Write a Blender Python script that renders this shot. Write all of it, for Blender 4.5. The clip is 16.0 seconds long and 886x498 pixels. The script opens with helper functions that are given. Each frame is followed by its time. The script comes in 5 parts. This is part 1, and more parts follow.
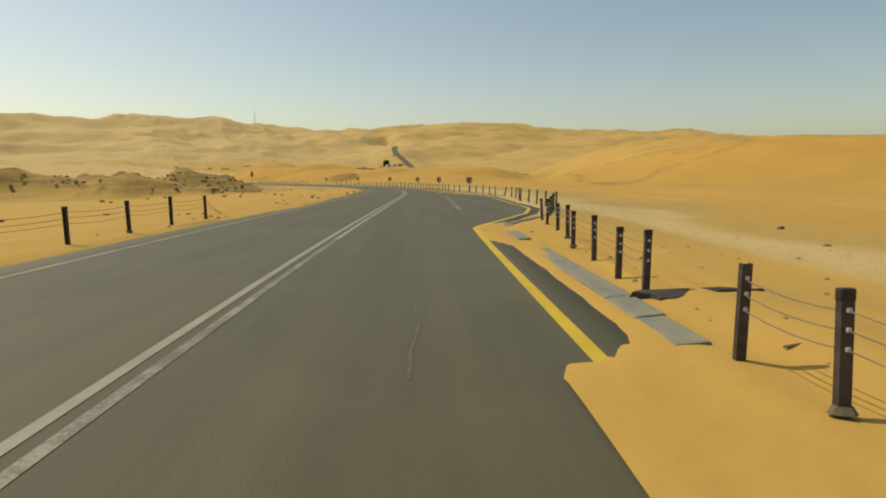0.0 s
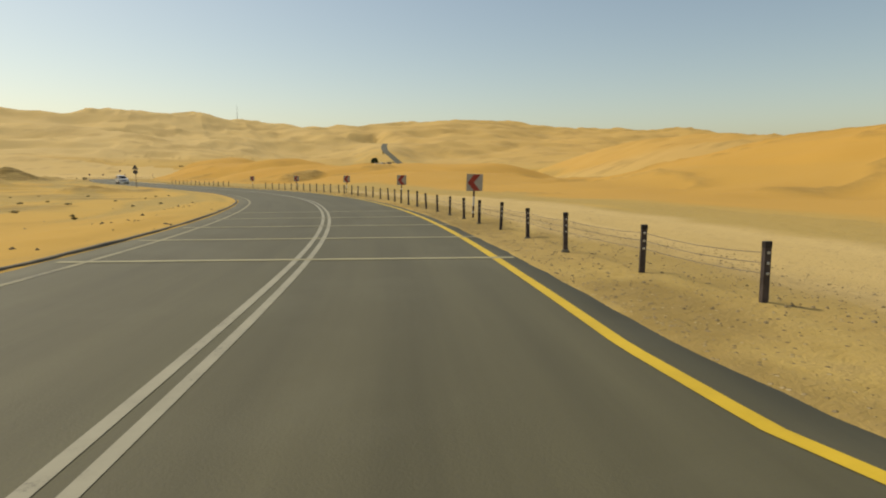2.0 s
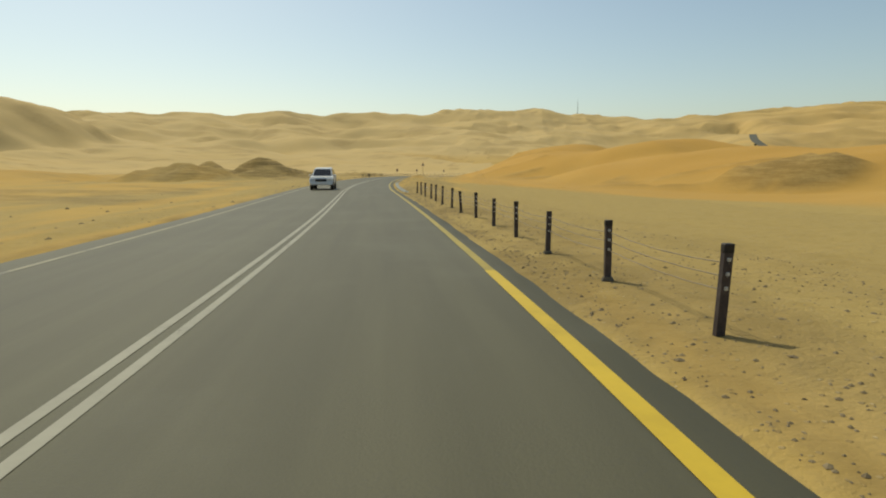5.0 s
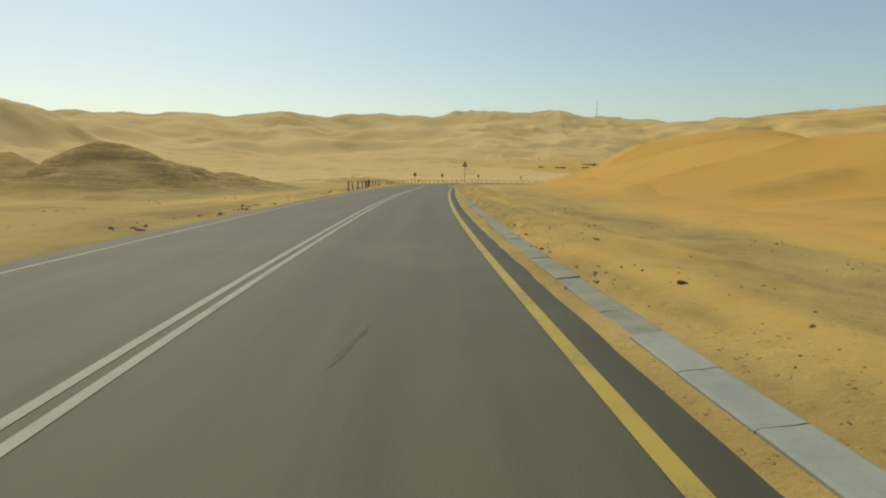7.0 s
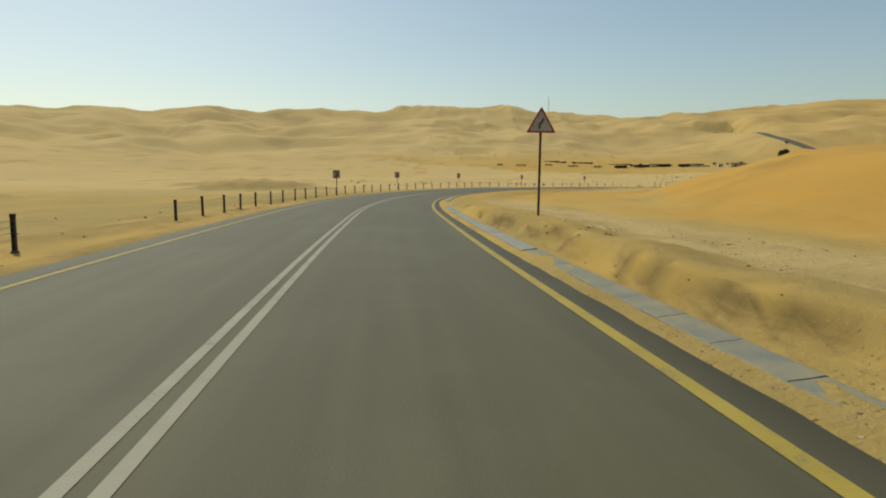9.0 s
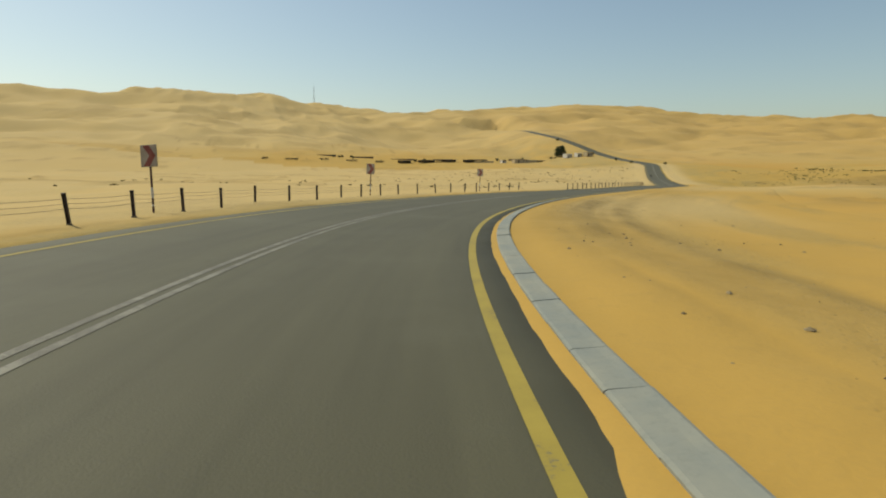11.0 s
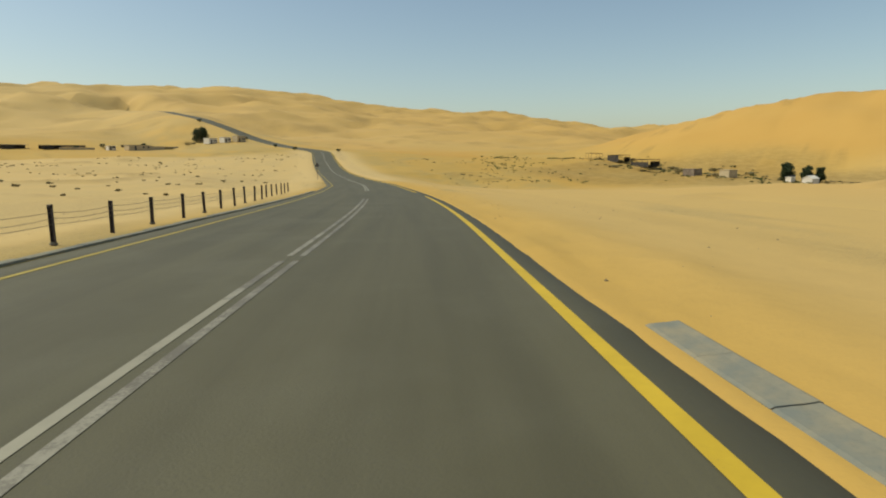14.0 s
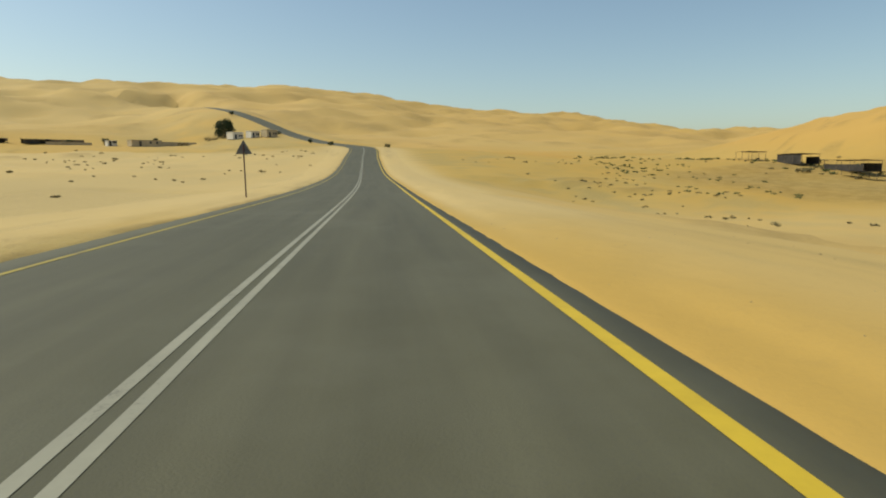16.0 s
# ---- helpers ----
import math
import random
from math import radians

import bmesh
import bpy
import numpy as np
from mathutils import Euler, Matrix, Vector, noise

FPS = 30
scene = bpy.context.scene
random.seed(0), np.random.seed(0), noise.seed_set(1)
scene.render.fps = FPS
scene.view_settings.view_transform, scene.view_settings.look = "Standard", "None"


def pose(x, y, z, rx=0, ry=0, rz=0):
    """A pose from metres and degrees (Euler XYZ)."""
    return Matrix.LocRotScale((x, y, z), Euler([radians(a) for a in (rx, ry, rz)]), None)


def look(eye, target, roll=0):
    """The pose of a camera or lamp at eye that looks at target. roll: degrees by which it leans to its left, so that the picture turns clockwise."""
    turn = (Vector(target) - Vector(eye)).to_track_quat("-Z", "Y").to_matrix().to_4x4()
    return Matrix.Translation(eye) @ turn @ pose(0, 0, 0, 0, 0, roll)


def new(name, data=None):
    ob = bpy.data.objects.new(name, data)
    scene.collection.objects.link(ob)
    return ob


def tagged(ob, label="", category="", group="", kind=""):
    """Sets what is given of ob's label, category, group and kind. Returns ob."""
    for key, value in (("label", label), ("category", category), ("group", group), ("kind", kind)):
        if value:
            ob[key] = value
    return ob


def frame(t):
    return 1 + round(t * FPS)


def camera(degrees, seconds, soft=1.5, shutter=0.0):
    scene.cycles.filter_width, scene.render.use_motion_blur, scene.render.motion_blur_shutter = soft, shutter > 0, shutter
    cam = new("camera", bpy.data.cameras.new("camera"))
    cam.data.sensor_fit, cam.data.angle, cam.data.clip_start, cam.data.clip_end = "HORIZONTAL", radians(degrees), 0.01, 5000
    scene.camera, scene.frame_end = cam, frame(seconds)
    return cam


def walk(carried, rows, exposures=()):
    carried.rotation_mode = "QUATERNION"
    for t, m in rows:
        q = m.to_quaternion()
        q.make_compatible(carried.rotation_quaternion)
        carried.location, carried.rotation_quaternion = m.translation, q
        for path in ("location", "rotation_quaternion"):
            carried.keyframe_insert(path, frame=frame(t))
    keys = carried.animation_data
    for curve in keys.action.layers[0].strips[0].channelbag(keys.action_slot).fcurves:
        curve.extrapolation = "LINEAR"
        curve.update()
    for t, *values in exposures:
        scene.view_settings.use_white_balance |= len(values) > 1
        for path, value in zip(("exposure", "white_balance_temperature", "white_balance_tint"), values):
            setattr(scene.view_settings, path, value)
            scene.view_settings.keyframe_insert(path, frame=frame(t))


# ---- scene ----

# ------------------------------------------------------------------ camera
cam = camera(74.0, 16.0, soft=2.0)
# seconds, x, y, z, heading (left positive), pitch, lean to the right
PATH = [
    (0.0, 0.00, 0.00, 1.50, -22.88, -7.70, 0.32),
    (0.5, 4.94, 13.11, 1.34, -25.11, -7.57, 0.45),
    (1.0, 10.09, 26.25, 1.15, -25.19, -7.91, 0.26),
    (1.5, 15.21, 39.55, 0.92, -24.83, -8.02, 0.19),
    (2.0, 20.32, 53.21, 0.68, -23.75, -7.75, 0.11),
    (2.5, 24.87, 67.30, 0.42, -19.28, -7.93, 0.29),
    (3.0, 28.15, 82.05, 0.22, -13.95, -7.83, 0.34),
    (3.5, 30.12, 97.44, -0.00, -7.82, -7.93, 0.20),
    (4.0, 29.93, 114.40, -0.18, -0.56, -7.77, 0.10),
    (4.5, 28.15, 130.72, -0.40, 3.72, -7.83, 0.20),
    (5.0, 25.23, 146.95, -0.54, 7.66, -7.89, 0.20),
    (5.5, 21.47, 163.13, -0.67, 9.91, -7.73, 0.15),
    (6.0, 17.31, 179.36, -0.75, 10.52, -7.47, 0.10),
    (6.5, 13.01, 195.71, -0.82, 10.91, -7.49, -0.09),
    (7.0, 8.99, 212.51, -0.88, 8.28, -7.42, -0.09),
    (7.5, 5.60, 229.23, -0.91, 6.39, -7.15, -0.14),
    (8.0, 2.60, 246.27, -0.92, 5.26, -7.32, 0.12),
    (8.5, -0.00, 263.42, -1.00, 3.87, -7.69, 0.33),
    (9.0, -2.28, 280.78, -1.17, 3.01, -7.50, 0.35),
    (9.5, -4.47, 298.24, -1.40, 3.26, -7.84, 0.30),
    (10.0, -6.04, 315.81, -1.64, -0.91, -8.05, 0.30),
    (10.5, -5.55, 333.45, -1.89, -10.06, -8.03, 0.14),
    (11.0, -2.13, 350.91, -2.13, -19.58, -7.90, -0.05),
    (11.5, 3.97, 367.16, -2.35, -32.26, -8.17, 0.36),
    (12.0, 13.69, 381.99, -2.68, -43.04, -8.40, 0.71),
    (12.5, 25.57, 395.03, -2.94, -50.05, -8.52, 0.50),
    (13.0, 38.51, 407.28, -3.26, -51.63, -8.50, 0.60),
    (13.5, 51.56, 419.39, -3.60, -50.61, -8.54, 0.70),
    (14.0, 64.99, 432.10, -3.96, -50.19, -8.66, 0.20),
    (14.5, 78.32, 444.92, -4.32, -49.31, -8.41, -0.50),
    (15.0, 91.44, 458.21, -4.77, -47.85, -8.67, -0.20),
    (15.5, 104.15, 471.89, -5.23, -46.29, -8.47, -0.20),
    (16.0, 116.72, 485.95, -5.62, -44.29, -8.21, -0.20),
]


def drive_pose(row):
    t, x, y, z, yaw, pitch, lean = row
    yw, pt = radians(yaw), radians(pitch)
    way = Vector((-math.sin(yw) * math.cos(pt), math.cos(yw) * math.cos(pt), math.sin(pt)))
    eye = Vector((x, y, z))
    return look(eye, eye + way, -lean)


walk(cam, [(row[0], drive_pose(row)) for row in PATH],
     exposures=[(0.0, -0.03, 8050, 4), (1.0, 0.02, 8200, 6), (2.0, 0.04, 8150, 5), (3.0, 0.08, 7600, 1), (4.0, -0.02, 7350, 0), (6.5, -0.11, 7350, -1), (8.5, -0.17, 7350, -1), (11.0, -0.05, 7350, 0), (12.5, 0.03, 7350, 1), (13.5, 0.04, 7400, 2), (14.5, 0.06, 7250, 0), (16.0, 0.08, 7000, -1)])

# ------------------------------------------------------------------ light
SUN_AZ, SUN_EL = -42.0, 53.0
world = bpy.data.worlds.new("desert_sky")
scene.world = world
world.use_nodes = True
wn, wl = world.node_tree.nodes, world.node_tree.links
sky = wn.new("ShaderNodeTexSky")
sky.sky_type = "NISHITA"
sky.sun_disc = False
sky.sun_elevation = radians(SUN_EL)
sky.sun_rotation = radians(SUN_AZ)
sky.air_density, sky.dust_density, sky.ozone_density = 1.0, 1.5, 1.0
wl.new(sky.outputs[0], wn["Background"].inputs[0])
wn["Background"].inputs[1].default_value = 0.125

lamp = bpy.data.lights.new("sun", "SUN")
lamp.energy, lamp.angle, lamp.color = 2.9, radians(0.6), (1.0, 0.95, 0.86)
sun = new("sun", lamp)
sa, se = radians(SUN_AZ), radians(SUN_EL)
sun_dir = Vector((math.sin(sa) * math.cos(se), math.cos(sa) * math.cos(se), math.sin(se)))
sun.matrix_world = look((0, 0, 60), Vector((0, 0, 60)) - sun_dir)


# ------------------------------------------------------------------ materials
def mat(name, rough=0.9, metal=0.0, spec=0.3):
    m = bpy.data.materials.new(name)
    m.use_nodes = True
    b = m.node_tree.nodes["Principled BSDF"]
    b.inputs["Roughness"].default_value = rough
    b.inputs["Metallic"].default_value = metal
    b.inputs["Specular IOR Level"].default_value = spec
    return m, m.node_tree.nodes, m.node_tree.links, b


def noise_tex(n, l, coord, scale, detail=4.0, rough=0.55):
    t = n.new("ShaderNodeTexNoise")
    t.inputs["Scale"].default_value = scale
    t.inputs["Detail"].default_value = detail
    t.inputs["Roughness"].default_value = rough
    l.new(coord, t.inputs["Vector"])
    return t.outputs["Fac"]


def ramp(n, l, fac, lo, hi):
    r = n.new("ShaderNodeMapRange")
    r.inputs["From Min"].default_value, r.inputs["From Max"].default_value = lo, hi
    l.new(fac, r.inputs["Value"])
    return r.outputs["Result"]


def mix(n, l, fac, a, b, blend="MIX"):
    x = n.new("ShaderNodeMix")
    x.data_type, x.blend_type = "RGBA", blend
    for sock, v in ((x.inputs["Factor"], fac), (x.inputs["A"], a), (x.inputs["B"], b)):
        if isinstance(v, (int, float)):
            sock.default_value = v
        elif isinstance(v, tuple):
            sock.default_value = (*v, 1.0)
        else:
            l.new(v, sock)
    return x.outputs["Result"]


def math_node(n, l, op, a, b=0.0):
    x = n.new("ShaderNodeMath")
    x.operation = op
    for i, v in enumerate((a, b)):
        if isinstance(v, (int, float)):
            x.inputs[i].default_value = v
        else:
            l.new(v, x.inputs[i])
    return x.outputs[0]


def bump(n, l, b, height, strength, dist):
    x = n.new("ShaderNodeBump")
    x.inputs["Strength"].default_value, x.inputs["Distance"].default_value = strength, dist
    l.new(height, x.inputs["Height"])
    l.new(x.outputs[0], b.inputs["Normal"])


def place(n):
    return n.new("ShaderNodeNewGeometry").outputs["Position"]


def attr(n, name):
    a = n.new("ShaderNodeAttribute")
    a.attribute_name = name
    return a.outputs["Fac"]


PALE, ORANGE, SOIL, GRAVEL = (0.445, 0.314, 0.108), (0.465, 0.282, 0.076), (0.165, 0.12, 0.052), (0.32, 0.248, 0.102)


def make_sand(name, pebbly):
    m, n, l, b = mat(name, 0.95, 0, 0.15)
    p = place(n)
    big = noise_tex(n, l, p, 0.018, 5, 0.6)
    mid = noise_tex(n, l, p, 0.16, 5, 0.6)
    fine = noise_tex(n, l, p, 2.6, 6, 0.65)
    grain = noise_tex(n, l, p, 22.0, 3, 0.6)
    c = mix(n, l, ramp(n, l, big, 0.42, 0.62), PALE, (0.455, 0.300, 0.088))
    c = mix(n, l, math_node(n, l, "MULTIPLY", ramp(n, l, mid, 0.52, 0.72), 0.4), c, GRAVEL)
    c = mix(n, l, math_node(n, l, "MULTIPLY", attr(n, "gravel"), 0.85), c, mix(n, l, ramp(n, l, fine, 0.35, 0.7), GRAVEL, (0.41, 0.325, 0.15)))
    c = mix(n, l, attr(n, "dune"), c, mix(n, l, ramp(n, l, big, 0.35, 0.7), ORANGE, (0.485, 0.305, 0.09)))
    # paler mix: painted haze on the far range, pale sand beside the road
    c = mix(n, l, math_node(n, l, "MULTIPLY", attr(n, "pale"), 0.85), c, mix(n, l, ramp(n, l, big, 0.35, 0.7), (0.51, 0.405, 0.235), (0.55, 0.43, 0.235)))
    layer = n.new("ShaderNodeMapping")
    layer.inputs["Scale"].default_value = (0.3, 0.3, 2.6)
    l.new(p, layer.inputs["Vector"])
    strata = noise_tex(n, l, layer.outputs[0], 1.0, 5, 0.65)
    crust = mix(n, l, ramp(n, l, strata, 0.42, 0.60), SOIL, (0.36, 0.27, 0.125))
    c = mix(n, l, attr(n, "soil"), c, mix(n, l, math_node(n, l, "MULTIPLY", ramp(n, l, fine, 0.40, 0.70), 0.55), crust, (0.11, 0.08, 0.036)))
    rocky = math_node(n, l, "ADD", 0.22, math_node(n, l, "MULTIPLY", attr(n, "gravel"), 0.78))
    c = mix(n, l, math_node(n, l, "MULTIPLY", ramp(n, l, fine, 0.55, 0.78), math_node(n, l, "MULTIPLY", rocky, 0.6 if pebbly else 0.3)), c, (0.23, 0.175, 0.09))
    c = mix(n, l, math_node(n, l, "MULTIPLY", ramp(n, l, grain, 0.45, 0.8), math_node(n, l, "MULTIPLY", rocky, 0.5 if pebbly else 0.3)), c, (0.26, 0.20, 0.105))
    c = mix(n, l, 1.0, c, (1.03, 0.965, 0.79), "MULTIPLY")
    l.new(c, b.inputs["Base Color"])
    h = math_node(n, l, "ADD", math_node(n, l, "MULTIPLY", mid, 0.5), math_node(n, l, "ADD", math_node(n, l, "MULTIPLY", fine, math_node(n, l, "ADD", 0.05, math_node(n, l, "MULTIPLY", attr(n, "gravel"), 0.2))), math_node(n, l, "MULTIPLY", grain, math_node(n, l, "MULTIPLY", rocky, 0.05))))
    if pebbly:
        cells = n.new("ShaderNodeTexVoronoi")
        cells.inputs["Scale"].default_value = 19.0
        l.new(p, cells.inputs["Vector"])
        pick = n.new("ShaderNodeSeparateColor")
        l.new(cells.outputs["Color"], pick.inputs[0])
        on = math_node(n, l, "MULTIPLY", ramp(n, l, pick.outputs[0], 0.84, 0.88), ramp(n, l, cells.outputs["Distance"], 0.42, 0.30))
        on = math_node(n, l, "MULTIPLY", on, math_node(n, l, "MULTIPLY", ramp(n, l, mid, 0.30, 0.5), attr(n, "gravel")))
        c = mix(n, l, on, c, mix(n, l, pick.outputs[1], (0.12, 0.085, 0.048), (0.42, 0.33, 0.18)))
        l.new(c, b.inputs["Base Color"])
        h = math_node(n, l, "ADD", h, math_node(n, l, "MULTIPLY", on, 0.06))
    bump(n, l, b, h, 0.75 if pebbly else 0.4, 0.35)
    return m


SAND = make_sand("desert_sand", False)
VERGE = make_sand("gravelly_sand", True)


def make_asphalt():
    m, n, l, b = mat("dusty_asphalt", 0.72, 0, 0.4)
    p = place(n)
    uv = n.new("ShaderNodeUVMap")
    uv.uv_map = "lane"
    stretch = n.new("ShaderNodeMapping")
    stretch.inputs["Scale"].default_value = (1.4, 0.06, 1.0)
    l.new(uv.outputs[0], stretch.inputs["Vector"])
    streak = noise_tex(n, l, stretch.outputs[0], 1.0, 5, 0.6)
    patch = noise_tex(n, l, p, 0.35, 5, 0.6)
    fine = noise_tex(n, l, p, 45.0, 3, 0.7)
    c = mix(n, l, ramp(n, l, streak, 0.3, 0.7), (0.067, 0.061, 0.032), (0.099, 0.0905, 0.049))
    c = mix(n, l, math_node(n, l, "MULTIPLY", ramp(n, l, patch, 0.5, 0.75), 0.3), c, (0.150, 0.143, 0.096))
    c = mix(n, l, math_node(n, l, "MULTIPLY", ramp(n, l, fine, 0.5, 0.75), 0.4), c, (0.06, 0.056, 0.048))
    l.new(c, b.inputs["Base Color"])
    bump(n, l, b, fine, 0.3, 0.01)
    return m


ASPHALT = make_asphalt()


def make_paint(name, col, wear):
    m, n, l, b = mat(name, 0.65, 0, 0.35)
    p = place(n)
    a = noise_tex(n, l, p, 1.3, 6, 0.7)
    f = noise_tex(n, l, p, 30.0, 4, 0.7)
    c = mix(n, l, ramp(n, l, a, 0.35, 0.7), col, tuple(v * 0.8 for v in col))
    w = math_node(n, l, "ADD", math_node(n, l, "MULTIPLY", a, 0.6), math_node(n, l, "MULTIPLY", f, 0.4))
    c = mix(n, l, ramp(n, l, w, 0.62 - wear, 0.72 - wear), c, (0.13, 0.118, 0.09))
    l.new(c, b.inputs["Base Color"])
    return m


WHITE_PAINT = make_paint("white_road_paint", (0.30, 0.283, 0.21), 0.05)
FADED_PAINT = make_paint("faded_white_road_paint", (0.27, 0.255, 0.195), 0.17)
FAINT_PAINT = make_paint("faint_white_road_paint", (0.235, 0.22, 0.17), 0.17)
YELLOW_PAINT = make_paint("yellow_road_paint", (0.58, 0.395, 0.03), 0.0)
RUMBLE_PAINT = make_paint("rumble_bar_paint", (0.32, 0.29, 0.17), 0.04)
PALE_YELLOW = make_paint("faded_yellow_road_paint", (0.38, 0.285, 0.05), 0.06)


def make_plain(name, c1, c2, scale, rough=0.8, metal=0.0, spec=0.3, bumps=0.15, dist=0.02):
    m, n, l, b = mat(name, rough, metal, spec)
    p = place(n)
    a = noise_tex(n, l, p, scale, 5, 0.65)
    f = noise_tex(n, l, p, scale * 9, 4, 0.65)
    c = mix(n, l, ramp(n, l, a, 0.35, 0.68), c1, c2)
    c = mix(n, l, math_node(n, l, "MULTIPLY", ramp(n, l, f, 0.5, 0.8), 0.35), c, tuple(v * 0.6 for v in c1))
    l.new(c, b.inputs["Base Color"])
    bump(n, l, b, f, bumps, dist)
    return m


STAIN = make_plain("oil_stained_asphalt", (0.064, 0.058, 0.037), (0.086, 0.077, 0.05), 2.0, 0.72)
CONCRETE = make_plain("weathered_concrete", (0.225, 0.24, 0.215), (0.29, 0.285, 0.23), 1.4)
OLD_CONCRETE = make_plain("sand_stained_concrete", (0.17, 0.182, 0.155), (0.27, 0.24, 0.16), 2.2)
KERB_DARK = make_plain("dark_kerb_asphalt", (0.085, 0.075, 0.056), (0.17, 0.14, 0.09), 2.0)
POST_STEEL = make_plain("brown_painted_steel", (0.048, 0.037, 0.036), (0.10, 0.08, 0.076), 6.0, 0.6, 0.2)
CAP_STEEL = make_plain("black_steel_cap", (0.02, 0.017, 0.016), (0.05, 0.04, 0.035), 8.0, 0.55, 0.2)
CABLE = make_plain("dull_steel_cable", (0.22, 0.18, 0.13), (0.34, 0.28, 0.19), 3.0, 0.55, 0.5)
CLIP = make_plain("pale_cable_clip", (0.5, 0.48, 0.42), (0.65, 0.62, 0.55), 9.0, 0.5)
BOARD = make_plain("dusty_white_sign_sheet", (0.36, 0.33, 0.29), (0.46, 0.42, 0.37), 3.0, 0.45)
# darker board and red, with the shade of signs turned from the sun
SHADED_BOARD = make_plain("shaded_sign_board", (0.28, 0.24, 0.195), (0.38, 0.33, 0.275), 4.0, 0.8)
SHADED_RED = make_plain("shaded_sign_red", (0.19, 0.05, 0.042), (0.27, 0.095, 0.075), 4.0, 0.8)
RED = make_plain("faded_red_sign_sheet", (0.30, 0.035, 0.025), (0.40, 0.06, 0.04), 4.0, 0.45)
SIGN_BACK = make_plain("grey_sign_back", (0.10, 0.10, 0.105), (0.17, 0.165, 0.16), 4.0, 0.5, 0.5)
POLE_DARK = make_plain("dark_red_pole_paint", (0.05, 0.022, 0.021), (0.09, 0.042, 0.038), 5.0, 0.6)
POLE_WHITE = make_plain("white_pole_paint", (0.50, 0.48, 0.44), (0.62, 0.60, 0.55), 5.0, 0.6)
BLACK = make_plain("black_sign_symbol", (0.02, 0.02, 0.02), (0.04, 0.04, 0.04), 5.0, 0.5)
DARK_STONE = make_plain("dark_desert_stone", (0.05, 0.038, 0.024), (0.17, 0.125, 0.07), 1.8, 0.9)
DRIFT = make_plain("drifted_sand", (0.20, 0.165, 0.10), (0.27, 0.21, 0.12), 3.0, 0.95, bumps=0.1)
CRUST = make_plain("dark_soil_crust", (0.19, 0.145, 0.072), (0.34, 0.26, 0.13), 1.2, 0.95, bumps=0.4)
STONE = make_plain("desert_stone", (0.13, 0.095, 0.055), (0.31, 0.24, 0.13), 1.5, 0.9)
PLASTER = make_plain("white_plaster", (0.62, 0.58, 0.50), (0.72, 0.68, 0.60), 0.5, 0.85)
MUD = make_plain("sandy_plaster", (0.42, 0.34, 0.22), (0.52, 0.43, 0.28), 0.5, 0.9)
NET = make_plain("dark_shade_cloth", (0.03, 0.028, 0.026), (0.075, 0.065, 0.055), 0.7, 0.9)
TIN = make_plain("rusty_sheet_metal", (0.18, 0.14, 0.11), (0.30, 0.25, 0.20), 0.9, 0.5, 0.4)
OPENING = make_plain("dark_window_glass", (0.02, 0.022, 0.025), (0.04, 0.045, 0.05), 1.0, 0.25)
TIMBER = make_plain("grey_timber", (0.12, 0.09, 0.06), (0.20, 0.16, 0.11), 3.0)
BARK = make_plain("grey_brown_bark", (0.10, 0.075, 0.05), (0.17, 0.13, 0.09), 4.0)
LEAF = make_plain("dark_green_leaves", (0.022, 0.036, 0.014), (0.05, 0.075, 0.028), 0.8, 0.7)
SHRUB = make_plain("dry_olive_shrub", (0.16, 0.135, 0.062), (0.26, 0.21, 0.10), 0.6, 0.85)
GREEN_SHRUB = make_plain("green_desert_shrub", (0.07, 0.09, 0.03), (0.13, 0.14, 0.05), 0.6, 0.85)
CAR_WHITE = make_plain("white_car_paint", (0.72, 0.72, 0.70), (0.76, 0.76, 0.74), 0.6, 0.25, 0.0, 0.5, 0.0)
GLASS_DARK = make_plain("tinted_car_glass", (0.015, 0.017, 0.02), (0.025, 0.028, 0.03), 1.0, 0.08, 0.0, 0.6, 0.0)
RUBBER = make_plain("black_tyre_rubber", (0.02, 0.02, 0.02), (0.04, 0.038, 0.035), 6.0, 0.9)
RIM = make_plain("alloy_rim", (0.4, 0.4, 0.4), (0.5, 0.5, 0.5), 5.0, 0.35, 0.8)
LENS = make_plain("clear_lamp_lens", (0.6, 0.6, 0.58), (0.75, 0.75, 0.72), 3.0, 0.15)


PALE_EDGE = make_paint("pale_edge_paint", (0.27, 0.245, 0.15), 0.10)


# ------------------------------------------------------------------ mesh helpers
def empty(name, m=None):
    e = new(name)
    e.empty_display_size = 0.3
    if m is not None:
        e.matrix_world = m
    return e


def mesh_from(name, bm, material, smooth=False):
    me = bpy.data.meshes.new(name)
    bm.normal_update()
    bm.to_mesh(me)
    bm.free()
    if smooth:
        me.polygons.foreach_set("use_smooth", [True] * len(me.polygons))
    me.materials.append(material)
    return me


def part(name, bm, material, parent, label="", smooth=False):
    ob = new(name, bm if isinstance(bm, bpy.types.Mesh) else mesh_from(name, bm, material, smooth))
    ob.parent = parent
    if label:
        ob["label"] = label
    return ob


def box(bm, cx, cy, cz, sx, sy, sz, m=None, bevel=0.0):
    r = bmesh.ops.create_cube(bm, size=1.0, matrix=Matrix.Translation((cx, cy, cz)) @ Matrix.Diagonal((sx, sy, sz, 1)))
    vs = r["verts"]
    if bevel > 0:
        es = list({e for v in vs for e in v.link_edges})
        out = bmesh.ops.bevel(bm, geom=es, offset=bevel, segments=1, affect="EDGES")
        vs = out["verts"]
    if m is not None:
        bmesh.ops.transform(bm, matrix=m, verts=vs)
    return vs


